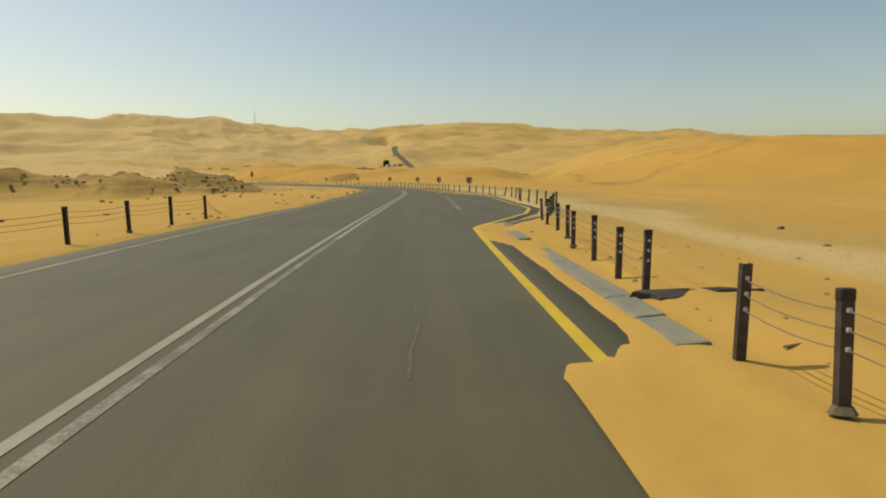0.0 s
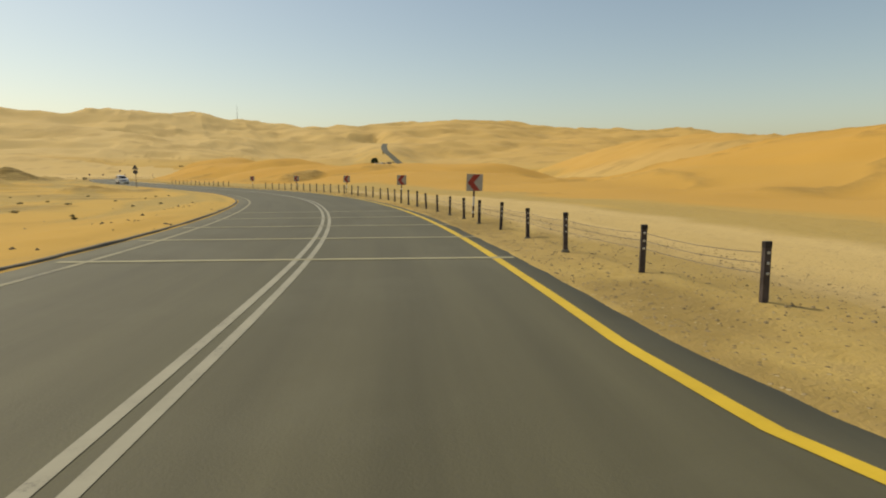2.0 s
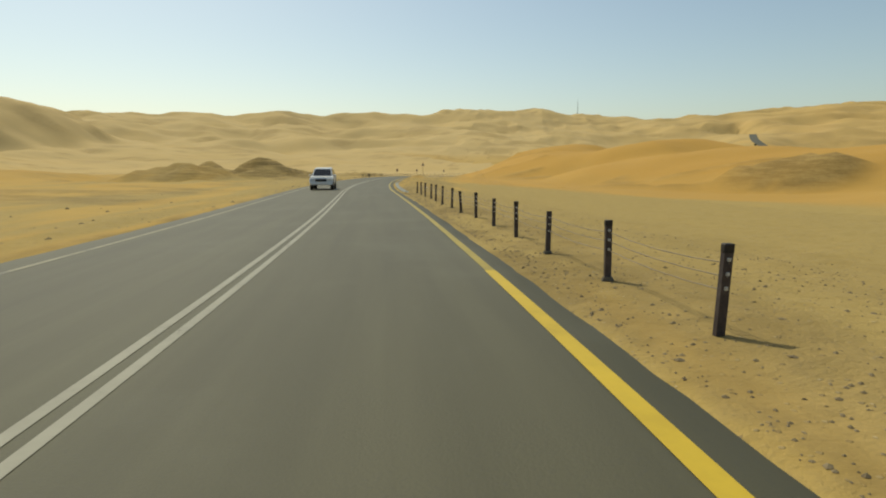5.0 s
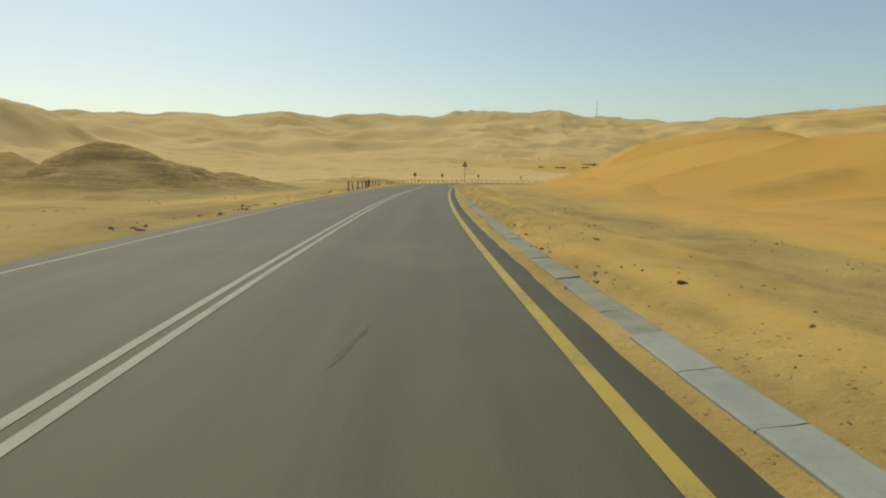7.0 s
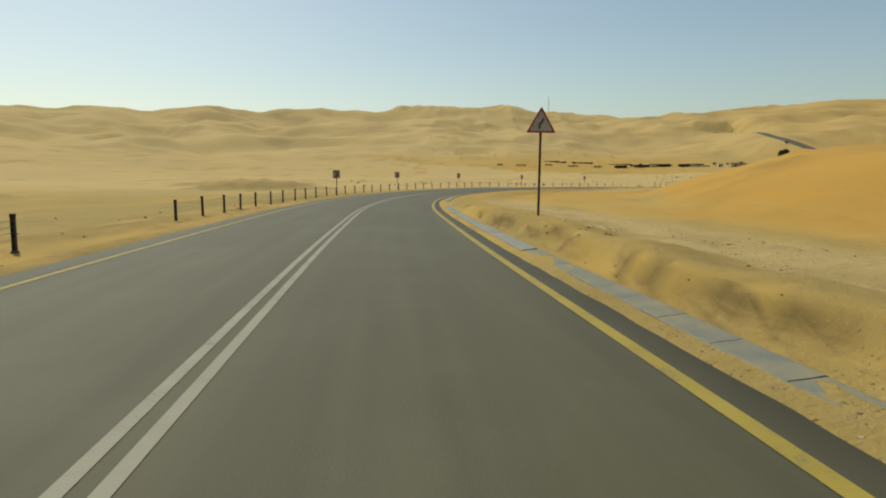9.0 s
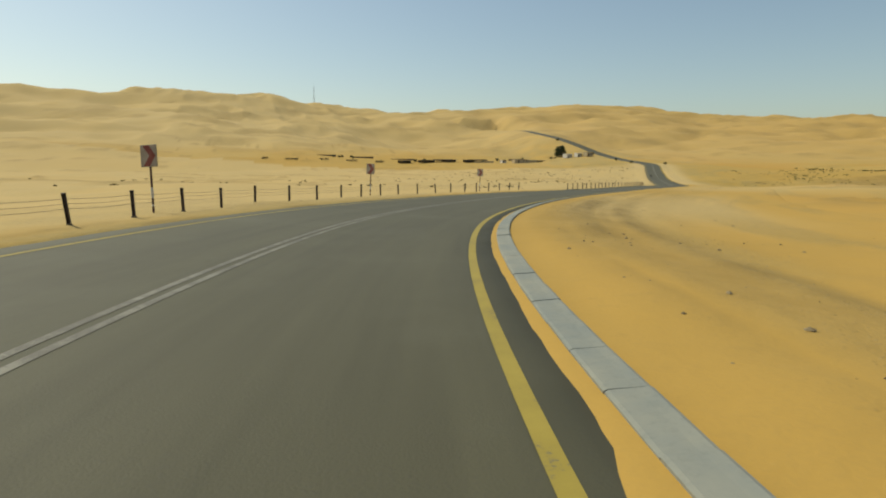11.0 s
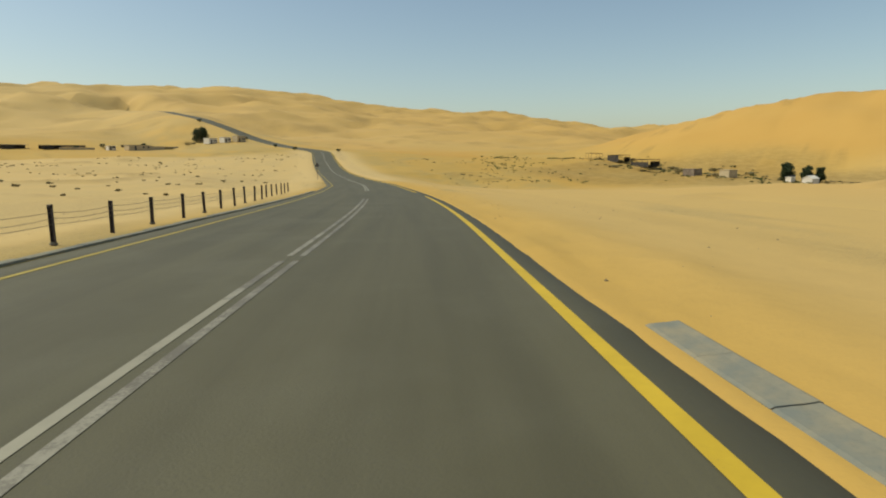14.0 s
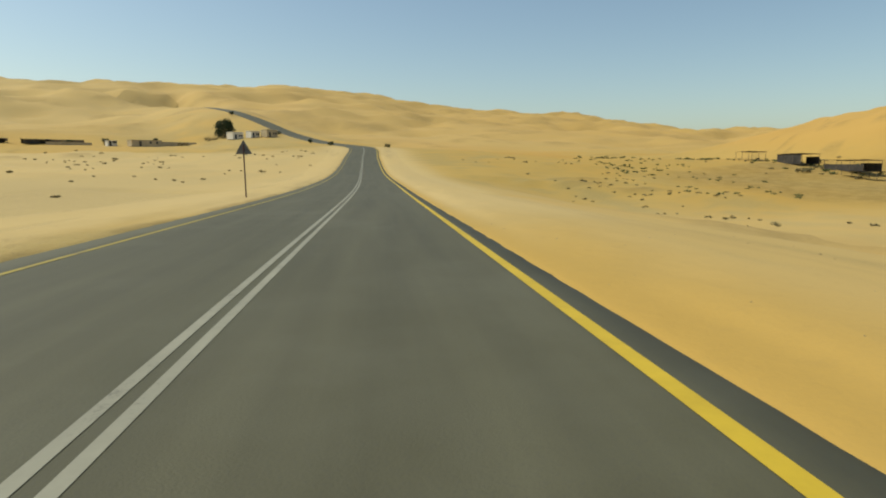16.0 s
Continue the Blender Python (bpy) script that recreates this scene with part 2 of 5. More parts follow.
def tube(bm, a, b, r0, r1=None, seg=8):
    a, b = Vector(a), Vector(b)
    r1 = r0 if r1 is None else r1
    m = Matrix.Translation((a + b) / 2) @ (b - a).to_track_quat("Z", "Y").to_matrix().to_4x4()
    return bmesh.ops.create_cone(bm, cap_ends=True, segments=seg, radius1=r0, radius2=r1, depth=(b - a).length, matrix=m)["verts"]


def prism(bm, pts, y0, y1):
    """An outline in x and z, pulled from y0 to y1."""
    f = [bm.verts.new((x, y0, z)) for x, z in pts]
    k = [bm.verts.new((x, y1, z)) for x, z in pts]
    bm.faces.new(f)
    bm.faces.new(k[::-1])
    for i in range(len(pts)):
        j = (i + 1) % len(pts)
        bm.faces.new((f[j], f[i], k[i], k[j]))
    bmesh.ops.recalc_face_normals(bm, faces=bm.faces)


def grid_mesh(name, V, rows, cols, material, attrs=(), uv=None, smooth=True):
    """A sheet of rows x cols points, V shaped (rows*cols, 3)."""
    i = np.arange(rows * cols).reshape(rows, cols)
    q = np.stack([i[:-1, :-1], i[:-1, 1:], i[1:, 1:], i[1:, :-1]], -1).reshape(-1, 4)
    me = bpy.data.meshes.new(name)
    me.vertices.add(len(V))
    me.vertices.foreach_set("co", np.asarray(V, np.float32).ravel())
    me.loops.add(q.size)
    me.loops.foreach_set("vertex_index", q.ravel().astype(np.int32))
    me.polygons.add(len(q))
    me.polygons.foreach_set("loop_start", np.arange(0, q.size, 4, dtype=np.int32))
    me.update(calc_edges=True)
    if smooth:
        me.polygons.foreach_set("use_smooth", np.ones(len(q), bool))
    for nm, val in attrs:
        a = me.attributes.new(nm, "FLOAT", "POINT")
        a.data.foreach_set("value", np.asarray(val, np.float32).ravel())
    if uv is not None:
        lay = me.uv_layers.new(name="lane")
        lay.data.foreach_set("uv", np.asarray(uv, np.float32)[q.ravel()].ravel())
    me.materials.append(material)
    return me


def lattice(ix, iy, seed):
    h = (ix.astype(np.int64) * 374761393 + iy.astype(np.int64) * 668265263 + seed * 974634577) & 0x7FFFFFFF
    h = ((h ^ (h >> 13)) * 1274126177) & 0x7FFFFFFF
    return ((h ^ (h >> 16)) & 0xFFFF) / 65535.0


def vnoise(x, y, seed=0):
    """Smooth noise from -1 to 1, one hill a unit."""
    x, y = np.asarray(x, float), np.asarray(y, float)
    ix, iy = np.floor(x).astype(np.int64), np.floor(y).astype(np.int64)
    fx, fy = x - ix, y - iy
    fx, fy = fx * fx * fx * (fx * (fx * 6 - 15) + 10), fy * fy * fy * (fy * (fy * 6 - 15) + 10)
    a, b = lattice(ix, iy, seed), lattice(ix + 1, iy, seed)
    c, d = lattice(ix, iy + 1, seed), lattice(ix + 1, iy + 1, seed)
    return 2 * ((a * (1 - fx) + b * fx) * (1 - fy) + (c * (1 - fx) + d * fx) * fy) - 1


def fbm(x, y, seed=0, octs=4, gain=0.5):
    out, amp = 0, 1.0
    for o in range(octs):
        out = out + amp * vnoise(np.asarray(x) * 2 ** o + 17.3 * o, np.asarray(y) * 2 ** o - 9.1 * o, seed + o)
        amp *= gain
    return out


def smooth01(v):
    v = np.clip(v, 0, 1)
    return v * v * (3 - 2 * v)


# ------------------------------------------------------------------ the line of the road
CAM_HEIGHT = 1.5
# seconds, and how far to the right of the camera the middle of the road lies there
MIDDLE = [(0.12, -2.18), (1.12, -1.97), (2.12, -1.65), (2.92, -1.53), (3.62, -1.76), (4.32, -1.94), (6.42, -2.52), (7.12, -2.31), (8.12, -1.67), (8.82, -1.32), (10.92, -3.18), (11.12, -3.13), (12.12, -3.17), (13.12, -2.51), (14.12, -2.07), (14.62, -1.65), (15.62, -1.66), (16.12, -1.64)]
# seconds, and by how many degrees the road tilts to the right there
BANK = [(0.0, 1.0), (1.0, 0.75), (2.0, 0.75), (2.5, 0.4), (3.0, 0.2), (4.0, -0.4), (5.0, -0.3), (6.5, 0.0), (7.5, 0.2), (8.5, 0.0), (10.0, 0.6), (11.0, 1.4), (11.5, 1.4),
        (12.0, 0.8), (12.5, 0.2), (13.0, -0.5), (13.5, -0.8), (14.0, -0.4), (14.5, 0.2), (15.0, -0.15), (16.0, -0.2)]
# the road past the end of the drive: over a crest, then up the far dunes
AHEAD = [(146.5, 527.0, -7.6), (176.5, 567.0, -7.0), (205.0, 605.0, -4.2), (231.0, 640.0, -0.6), (246.0, 672.0, 1.4), (257.0, 706.0, 3.8),
         (265.0, 745.0, 9.0), (270.0, 786.0, 17.5), (277.0, 830.0, 25.0), (296.0, 895.0, 32.0), (318.0, 960.0, 38.5), (342.0, 1030.0, 44.0),
         (352.0, 1075.0, 45.0), (345.0, 1110.0, 44.0)]


def catmull(rows, steps):
    r = np.vstack([2 * rows[0] - rows[1], rows, 2 * rows[-1] - rows[-2]])
    w = (np.arange(steps) / steps)[:, None]
    out = []
    for k in range(1, len(r) - 2):
        a, b, c, d = r[k - 1], r[k], r[k + 1], r[k + 2]
        out.append(0.5 * (2 * b + (c - a) * w + (2 * a - 5 * b + 4 * c - d) * w ** 2 + (3 * b - a - 3 * c + d) * w ** 3))
    return np.vstack(out + [rows[-1:]])


eye = catmull(np.array([row[1:4] for row in PATH]), 10)
when = np.linspace(0, 16, len(eye))
tang = np.gradient(eye[:, :2], axis=0)
tang /= np.linalg.norm(tang, axis=1)[:, None]
off = np.interp(when, [m[0] for m in MIDDLE], [m[1] for m in MIDDLE])
kernel = np.ones(9) / 9
off = np.convolve(np.pad(off, 4, mode="edge"), kernel, mode="valid")
tilt = np.tan(np.radians(np.interp(when, [m[0] for m in BANK], [m[1] for m in BANK])))
tilt = np.convolve(np.pad(tilt, 6, mode="edge"), np.ones(13) / 13, mode="valid")
line = np.column_stack([eye[:, 0] + tang[:, 1] * off, eye[:, 1] - tang[:, 0] * off, eye[:, 2] - CAM_HEIGHT - tilt * off])
back = line[0] - line[5]
back = back / np.linalg.norm(back)
start = 24
drive_end = start + len(line) - 1
line = np.vstack([line[0] + back * np.arange(70, 0, -3.0)[:, None], line, catmull(np.vstack([line[-1:], np.array(AHEAD)]), 20)[1:]])
arc = np.concatenate([[0], np.cumsum(np.linalg.norm(np.diff(line[:, :2], axis=0), axis=1))])
arc -= arc[start]
# even steps of one metre along the road
S = np.arange(math.ceil(arc[0]), arc[-1], 1.0)
LX, LY, LZ = (np.interp(S, arc, line[:, i]) for i in range(3))
k7 = np.ones(7) / 7
LX, LY, LZ = (np.convolve(np.pad(v, 3, mode="reflect", reflect_type="odd"), k7, mode="valid") for v in (LX, LY, LZ))
tilt = np.interp(S, [*arc[start:drive_end + 1], arc[drive_end] + 40], [*tilt, 0.0])
TX, TY = np.gradient(LX), np.gradient(LY)
TL = np.hypot(TX, TY)
TX, TY = TX / TL, TY / TL


def at(s, u, h=0.0):
    """Points s metres along the road, u to the right of its middle, h above it."""
    s = np.asarray(s, float)
    x, y, z = np.interp(s, S, LX), np.interp(s, S, LY), np.interp(s, S, LZ)
    tx, ty = np.interp(s, S, TX), np.interp(s, S, TY)
    return np.stack([x + ty * u, y - tx * u, z + h - np.interp(s, S, tilt) * np.clip(u, -9.0, 9.0)], -1)


def heading(s):
    """The road's direction at s, degrees, 0 along y and left positive."""
    return math.degrees(math.atan2(-float(np.interp(s, S, TX)), float(np.interp(s, S, TY))))


def road_coords(x, y):
    """Along, across and road height for points of the plan."""
    x, y = np.ravel(x), np.ravel(y)
    idx = np.arange(0, len(S), 3)
    cx, cy = LX[idx], LY[idx]
    out_s, out_u, out_z = np.empty(len(x)), np.empty(len(x)), np.empty(len(x))
    for a in range(0, len(x), 20000):
        b = slice(a, a + 20000)
        d = (x[b, None] - cx) ** 2 + (y[b, None] - cy) ** 2
        i = idx[np.argmin(d, 1)]
        qx, qy = x[b] - LX[i], y[b] - LY[i]
        out_s[b] = S[i] + qx * TX[i] + qy * TY[i]
        far = np.sqrt(np.min(d, 1))
        u = qx * TY[i] - qy * TX[i]
        out_u[b] = np.where(np.abs(u) > 0.5 * far, u, np.where(u < 0, -far, far))
        out_z[b] = np.interp(out_s[b], S, LZ) - np.interp(out_s[b], S, tilt) * np.clip(out_u[b], -9.0, 9.0)
    return out_s, out_u, out_z


# how far the right edge line stands from the middle: the lay-by widens it
LAY = [(-80, 3.67), (17.3, 3.67), (18.2, 3.90), (20.2, 4.66), (25.0, 6.40), (29.0, 7.20), (31.5, 7.28), (36.0, 7.15), (43.0, 7.27), (48.5, 7.28), (50.3, 7.05), (53.0, 6.62), (56.3, 5.30), (60.2, 3.95), (62.0, 3.76), (66.0, 3.70), (225, 3.70), (243, 3.60), (262, 3.62), (285, 3.70), (340, 3.70), (358, 3.90), (400, 3.90), (424, 3.82), (440, 3.72), (900, 3.70)]


def edge_right(s):
    return np.interp(s, [p[0] for p in LAY], [p[1] for p in LAY])


def paved_right(s):
    s = np.asarray(s, float)
    return edge_right(s) + np.interp(s, [0, 60, 72, 196, 210, 320, 350, 440, 460], [0.62, 0.62, 0.46, 0.46, 0.5, 0.5, 0.5, 0.5, 0.52])


def paved_left(s):
    return -4.62 + 0 * np.asarray(s, float)


# ------------------------------------------------------------------ the shape of the desert
HUB = (60.0, 300.0)
# bearing from the hub, skyline height in degrees, distance of the skyline
SKYLINE = [(-180, 3, 900), (-110, 3.2, 900), (-70, 4, 980), (-60, 4.2, 1000), (-50, 4.6, 1030), (-44, 5.54, 1048), (-40, 5.23, 1060),
           (-36, 5.72, 1060), (-32, 5.34, 1060), (-28, 6.19, 1060), (-24, 5.72, 1060), (-20, 6.17, 1060), (-16, 6.41, 1060), (-12, 6.5, 1060),
           (-8, 6.72, 1060), (-4, 6.41, 1060), (0, 6.7, 1060), (4, 5.92, 1065), (8, 5.36, 1078), (12, 5.52, 1095), (16, 5.89, 1116),
           (20, 6.23, 1138), (24, 6.07, 1170), (28, 6.19, 1210), (32, 5.75, 1250), (36, 5.4, 1306), (40, 4.95, 1363), (44, 4.55, 1421),
           (48, 4.35, 1464), (52, 4.26, 1492), (56, 3.74, 1525), (60, 3.19, 1557), (66, 3, 1600), (80, 2.6, 1500), (120, 2.8, 1000), (180, 3, 900)]
# x, y, reach in x, reach in y, height, edge, dune colour, soil colour
MOUNDS = [(32.5, 318, 26, 33, 3.7, 1.5, 1.0, 0.0), (42.6, 283, 33.1, 43, 5.4, 1.8, 1.0, 0.0), (81, 230, 53.7, 46.3, 4.6, 1.8, 1.0, 0.0), (150, 105, 82, 72, 11.0, 1.0, 1.0, 0.0), (450, 440, 175, 190, 34.0, 1.0, 1.0, 0.0),
          (-98, 245, 62, 54, 2.0, 1.0, 0.45, 0.0), (-600, 740, 170, 150, 48.0, 1.0, 0.7, 0.0), (-23.5, 256, 14, 10, 2.5, 0.62, 0.0, 0.95), (-22.5, 268, 11, 18, 2.9, 0.68, 0.0, 0.95), (-37, 259, 8, 7, 2.9, 0.9, 0.0, 0.75), (-32, 239, 14, 9, 2.3, 1.0, 0.0, 0.6), (-15, 247, 5, 5, 0.7, 0.9, 0.0, 0.55),
          (-27, 281, 6, 8, 1.2, 1.0, 0.0, 0.6), (1.5, 92, 9, 6, 2.8, 1.0, 0.0, 1.0), (12, 140, 7, 10, 3.4, 1.0, 0.0, 0.7), (-12, 112, 12, 9, 1.2, 1.0, 0.0, 0.6),
          (-5, 68, 5.5, 4.5, 2.3, 1.0, 0.0, 0.8), (0.5, 66, 3, 2.5, 1.5, 0.9, 0.0, 1.0), (-16, 76, 7, 4, 2.0, 1.0, 0.0, 0.85), (4.5, 74, 4, 2.2, 1.2, 0.9, 0.0, 1.0),
          (47, 198, 6, 5, 1.2, 1.0, 0.2, 0.7), (66, 165, 30, 34, 2.4, 1.0, 0.9, 0.0), (-40, 380, 16, 7, 1.6, 1.0, 0.2, 0.5), (-62, 430, 22, 6, 1.5, 1.0, 0.2, 0.6),
          (-14, 168, 14, 10, 1.3, 1.0, 0.1, 0.5), (112, 308, 60, 38, 2.6, 1.0, 0.9, 0.0), (280, 505, 50, 60, 0.3, 1.0, 0.0, 0.6), (266, 456, 26, 44, 0.2, 1.0, 0.0, 0.6), (236, 456, 138, 140, -6.2, 1.0, 0.0, 0.0)]


def desert(x, y, detail=True):
    """Height of the ground, its dune colour and its soil colour."""
    x, y = np.ravel(np.asarray(x, float)), np.ravel(np.asarray(y, float))
    s, u, zr = road_coords(x, y)
    au = np.abs(u)
    # the plain follows the road's level
    num, den = np.zeros(len(x)), np.zeros(len(x))
    for k in range(0, len(S), 15):
        if S[k] > 760:
            break
        w = 1.0 / ((x - LX[k]) ** 2 + (y - LY[k]) ** 2 + 35.0 ** 2) ** 1.6
        num, den = num + w * LZ[k], den + w
    plain = num / den
    az = np.degrees(np.arctan2(x - HUB[0], y - HUB[1]))
    rho = np.hypot(x - HUB[0], y - HUB[1])
    el = np.interp(az, [r[0] for r in SKYLINE], [r[1] for r in SKYLINE])
    dist = np.interp(az, [r[0] for r in SKYLINE], [r[2] for r in SKYLINE])
    top = dist * np.tan(np.radians(el)) - 2.0
    g = np.clip((rho - 420.0) / (dist - 420.0), 0, 1.25)
    rise = np.where(g < 1, np.power(np.minimum(g, 1), 1.2), 1 - 0.9 * (g - 1))
    r1 = 1 - np.sqrt(fbm(x / 230.0, y / 170.0, 5, 2) ** 2 + 0.012)
    r2 = 1 - np.sqrt(fbm(x / 95.0 + 3, y / 70.0, 9, 2) ** 2 + 0.02)
    r3 = 1 - np.abs(fbm(x / 40.0 + 8, y / 30.0, 15, 2))
    r4 = 1 - np.abs(fbm(x / 58.0 + 1, y / 24.0 + 6, 25, 3, 0.6))
    calm = 1 - 0.85 * smooth01(1.5 - ((x - 450) / 175.0) ** 2 - ((y - 440) / 190.0) ** 2)
    z = plain + rise * top + calm * smooth01(g * 2.2) * (15.0 * (r1 - 0.72) + 7.5 * (r2 - 0.7) + 3.6 * (r3 - 0.7) + 2.1 * (r4 - 0.65))
    far = smooth01(g * 3.0)
    dune = far * np.interp(az, [-60, -20, 20, 45, 70], [0.05, 0.08, 0.4, 0.6, 0.7])
    soil = 0.3 * far * smooth01((fbm(x / 45.0, y / 28.0, 17, 3) - 0.25) / 0.5)
    # low swells of the plain
    swell = smooth01((au - 9.0) / 30.0)
    z += swell * (0.75 * fbm(x / 38.0, y / 30.0, 21, 3) + 0.22 * fbm(x / 9.0, y / 8.0, 31, 3))
    for cx, cy, rx, ry, h, edge, dn, so in MOUNDS:
        wob = 1 + 0.16 * fbm(x / (0.7 * rx) + cx, y / (0.7 * ry), 41, 3)
        r = ((x - cx) / rx) ** 2 + ((y - cy) / ry) ** 2
        r = r * wob
        q = np.clip(1 - r ** edge, 0, 1)
        q = np.where(q < 0.2, 2.5 * q * q + 0.0, q - 0.1) / 0.9
        rough = 1 + (0.30 * fbm(x / 6.5, y / 6.5, 51, 4, 0.55) + 0.5 * (0.55 - np.abs(fbm(x / 4.2 + 5, y / 6.0, 57, 3, 0.55))) if so > 0.45 else 0.05 * fbm(x / 14.0, y / 14.0, 52, 2))
        keep = smooth01((au - 5.5) / 6.0)
        rise_ = h * q * rough
        if so > 0.45 and h < 4 and rx < 20:
            f_ = rise_ / 0.55
            rise_ = 0.55 * (np.floor(f_) + smooth01((f_ - np.floor(f_) - 0.35) / 0.5))
        z += keep * rise_
        dune = np.maximum(dune, dn * smooth01(q * 3.0))
        ledge = 0.82 + 0.3 * vnoise(z * 1.6 + 0.8 * fbm(x / 6.0, y / 6.0, 55, 2), x / 7.0, 56)
        soil = np.maximum(soil, np.clip(so * smooth01(q * 2.2) * ledge, 0, 1))
        dune = dune * (1 - 0.8 * (so > 0.45) * smooth01(q * 2.2))
    # orange drift sand in broad sheets over the paler plain
    sheet = smooth01((fbm(x / 60.0 + 4, y / 85.0, 61, 3) - 0.05) / 0.5) * smooth01((au - 12) / 22.0)
    dune = np.maximum(dune, (0.75 - 0.5 * (u < 0)) * sheet)
    rim = np.interp(s, [-60, 30, 60, 90, 130, 180, 215, 300], [15, 13, 14, 18, 22, 20, 13, 11]) + 2.5 * vnoise(s / 11.0, 0 * s, 64)
    dune = np.maximum(dune, 0.85 * smooth01((u - rim) / 4.0) * smooth01((330 - s) / 20.0))
    inner = smooth01((s - 335) / 25.0) * smooth01((465 - s) / 40.0) * smooth01((u - 15 - 3 * vnoise(s / 14.0, 0 * s, 63)) / 4.0)
    dune = np.maximum(dune, 0.6 * inner)
    # little scarps of darker crust on the plain
    crust = 1 - np.abs(fbm(x / 30.0 + 2, y / 16.0, 85, 3))
    scarp = smooth01((crust - 0.86) / 0.1) * smooth01((au - 14) / 12.0) * (g < 0.3) * (fbm(x / 50.0, y / 50.0, 87, 2) > 0.0)
    z += 0.4 * scarp
    soil = np.maximum(soil, 0.35 * scarp)
    scrub = smooth01((fbm(x / 9.0 + 7, y / 5.0, 89, 4, 0.6) - 0.3) / 0.5) * smooth01((-u - 7.0) / 6.0) * smooth01((s - 60) / 40.0) * smooth01((350 - s) / 40.0) * smooth01((75 + u) / 30.0)
    soil = np.maximum(soil, 0.5 * scrub)
    # the bed of the road
    width = np.where(u > 0, paved_right(s), 4.62)
    low = 26.0 + 20.0 * (s > 640)
    bed = smooth01((au - width - 1.2) / low)
    z = zr - 0.10 + (z - zr + 0.10) * bed
    return z, dune, soil


def haze_and_pale_sand(x, y):
    """Haze painted into the far range's colour, and pale sand near the road."""
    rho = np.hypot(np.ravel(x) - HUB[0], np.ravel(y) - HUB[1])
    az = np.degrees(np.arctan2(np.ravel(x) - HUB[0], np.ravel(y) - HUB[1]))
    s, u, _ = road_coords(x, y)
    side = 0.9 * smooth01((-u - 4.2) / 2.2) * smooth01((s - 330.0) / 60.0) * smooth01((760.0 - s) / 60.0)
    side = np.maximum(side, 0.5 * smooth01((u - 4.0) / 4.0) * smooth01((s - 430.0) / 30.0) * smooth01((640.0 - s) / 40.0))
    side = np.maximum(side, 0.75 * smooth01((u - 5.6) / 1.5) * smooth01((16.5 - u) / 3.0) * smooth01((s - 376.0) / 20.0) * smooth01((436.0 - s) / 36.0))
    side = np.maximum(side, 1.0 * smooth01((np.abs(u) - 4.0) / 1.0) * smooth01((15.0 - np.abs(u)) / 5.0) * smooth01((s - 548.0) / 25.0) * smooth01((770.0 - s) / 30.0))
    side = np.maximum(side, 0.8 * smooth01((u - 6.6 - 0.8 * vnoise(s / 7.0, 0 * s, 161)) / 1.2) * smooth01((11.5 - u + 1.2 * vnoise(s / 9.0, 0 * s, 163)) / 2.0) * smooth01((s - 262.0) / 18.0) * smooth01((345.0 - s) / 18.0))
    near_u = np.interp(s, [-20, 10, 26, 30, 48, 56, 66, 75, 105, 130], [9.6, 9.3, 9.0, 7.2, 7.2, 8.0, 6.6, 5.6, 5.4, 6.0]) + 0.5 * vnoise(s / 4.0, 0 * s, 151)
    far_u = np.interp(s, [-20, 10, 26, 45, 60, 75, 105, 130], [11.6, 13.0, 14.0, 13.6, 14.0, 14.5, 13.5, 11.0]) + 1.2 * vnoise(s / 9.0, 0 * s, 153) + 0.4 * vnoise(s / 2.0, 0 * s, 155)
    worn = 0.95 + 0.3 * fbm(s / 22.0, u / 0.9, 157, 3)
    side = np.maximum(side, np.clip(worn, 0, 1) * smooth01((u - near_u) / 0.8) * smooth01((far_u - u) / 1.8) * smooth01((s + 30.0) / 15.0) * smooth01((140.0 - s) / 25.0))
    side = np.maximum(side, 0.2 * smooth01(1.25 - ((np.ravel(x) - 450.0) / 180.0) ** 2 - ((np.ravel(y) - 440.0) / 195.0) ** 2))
    # haze of distance, put into the colour of the far range
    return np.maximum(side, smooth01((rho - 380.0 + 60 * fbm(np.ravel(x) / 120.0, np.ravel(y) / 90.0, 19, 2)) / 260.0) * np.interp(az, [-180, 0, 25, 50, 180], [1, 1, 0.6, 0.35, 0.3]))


def wheel_tracks(s, u):
    """Old wheel tracks in the sand along the road: how strong, and their relief."""
    away = np.interp(s, [60, 120, 200, 300, 370, 400, 440, 520, 600], [7.0, 8.0, 9.5, 8.5, 8.5, 7.6, 9.5, 10.5, 11.0])
    wide = np.interp(s, [60, 200, 330, 380, 420, 470, 600], [1.2, 1.6, 1.5, 2.2, 2.2, 1.2, 1.2])
    much = np.interp(s, [30, 60, 195, 330, 372, 394, 420, 460, 520, 600], [0.0, 0.5, 0.45, 0.3, 0.6, 1.1, 0.8, 0.2, 0.2, 0.3])
    d = (u - away + 0.6 * vnoise(s / 25.0, 0 * s, 113)) / wide
    m = much * np.exp(-d ** 2) * (u > 0)
    grain = fbm(s / 30.0, u / 0.55, 111, 3, 0.6)
    return m * (0.65 + 0.6 * grain), 0.055 * m * grain


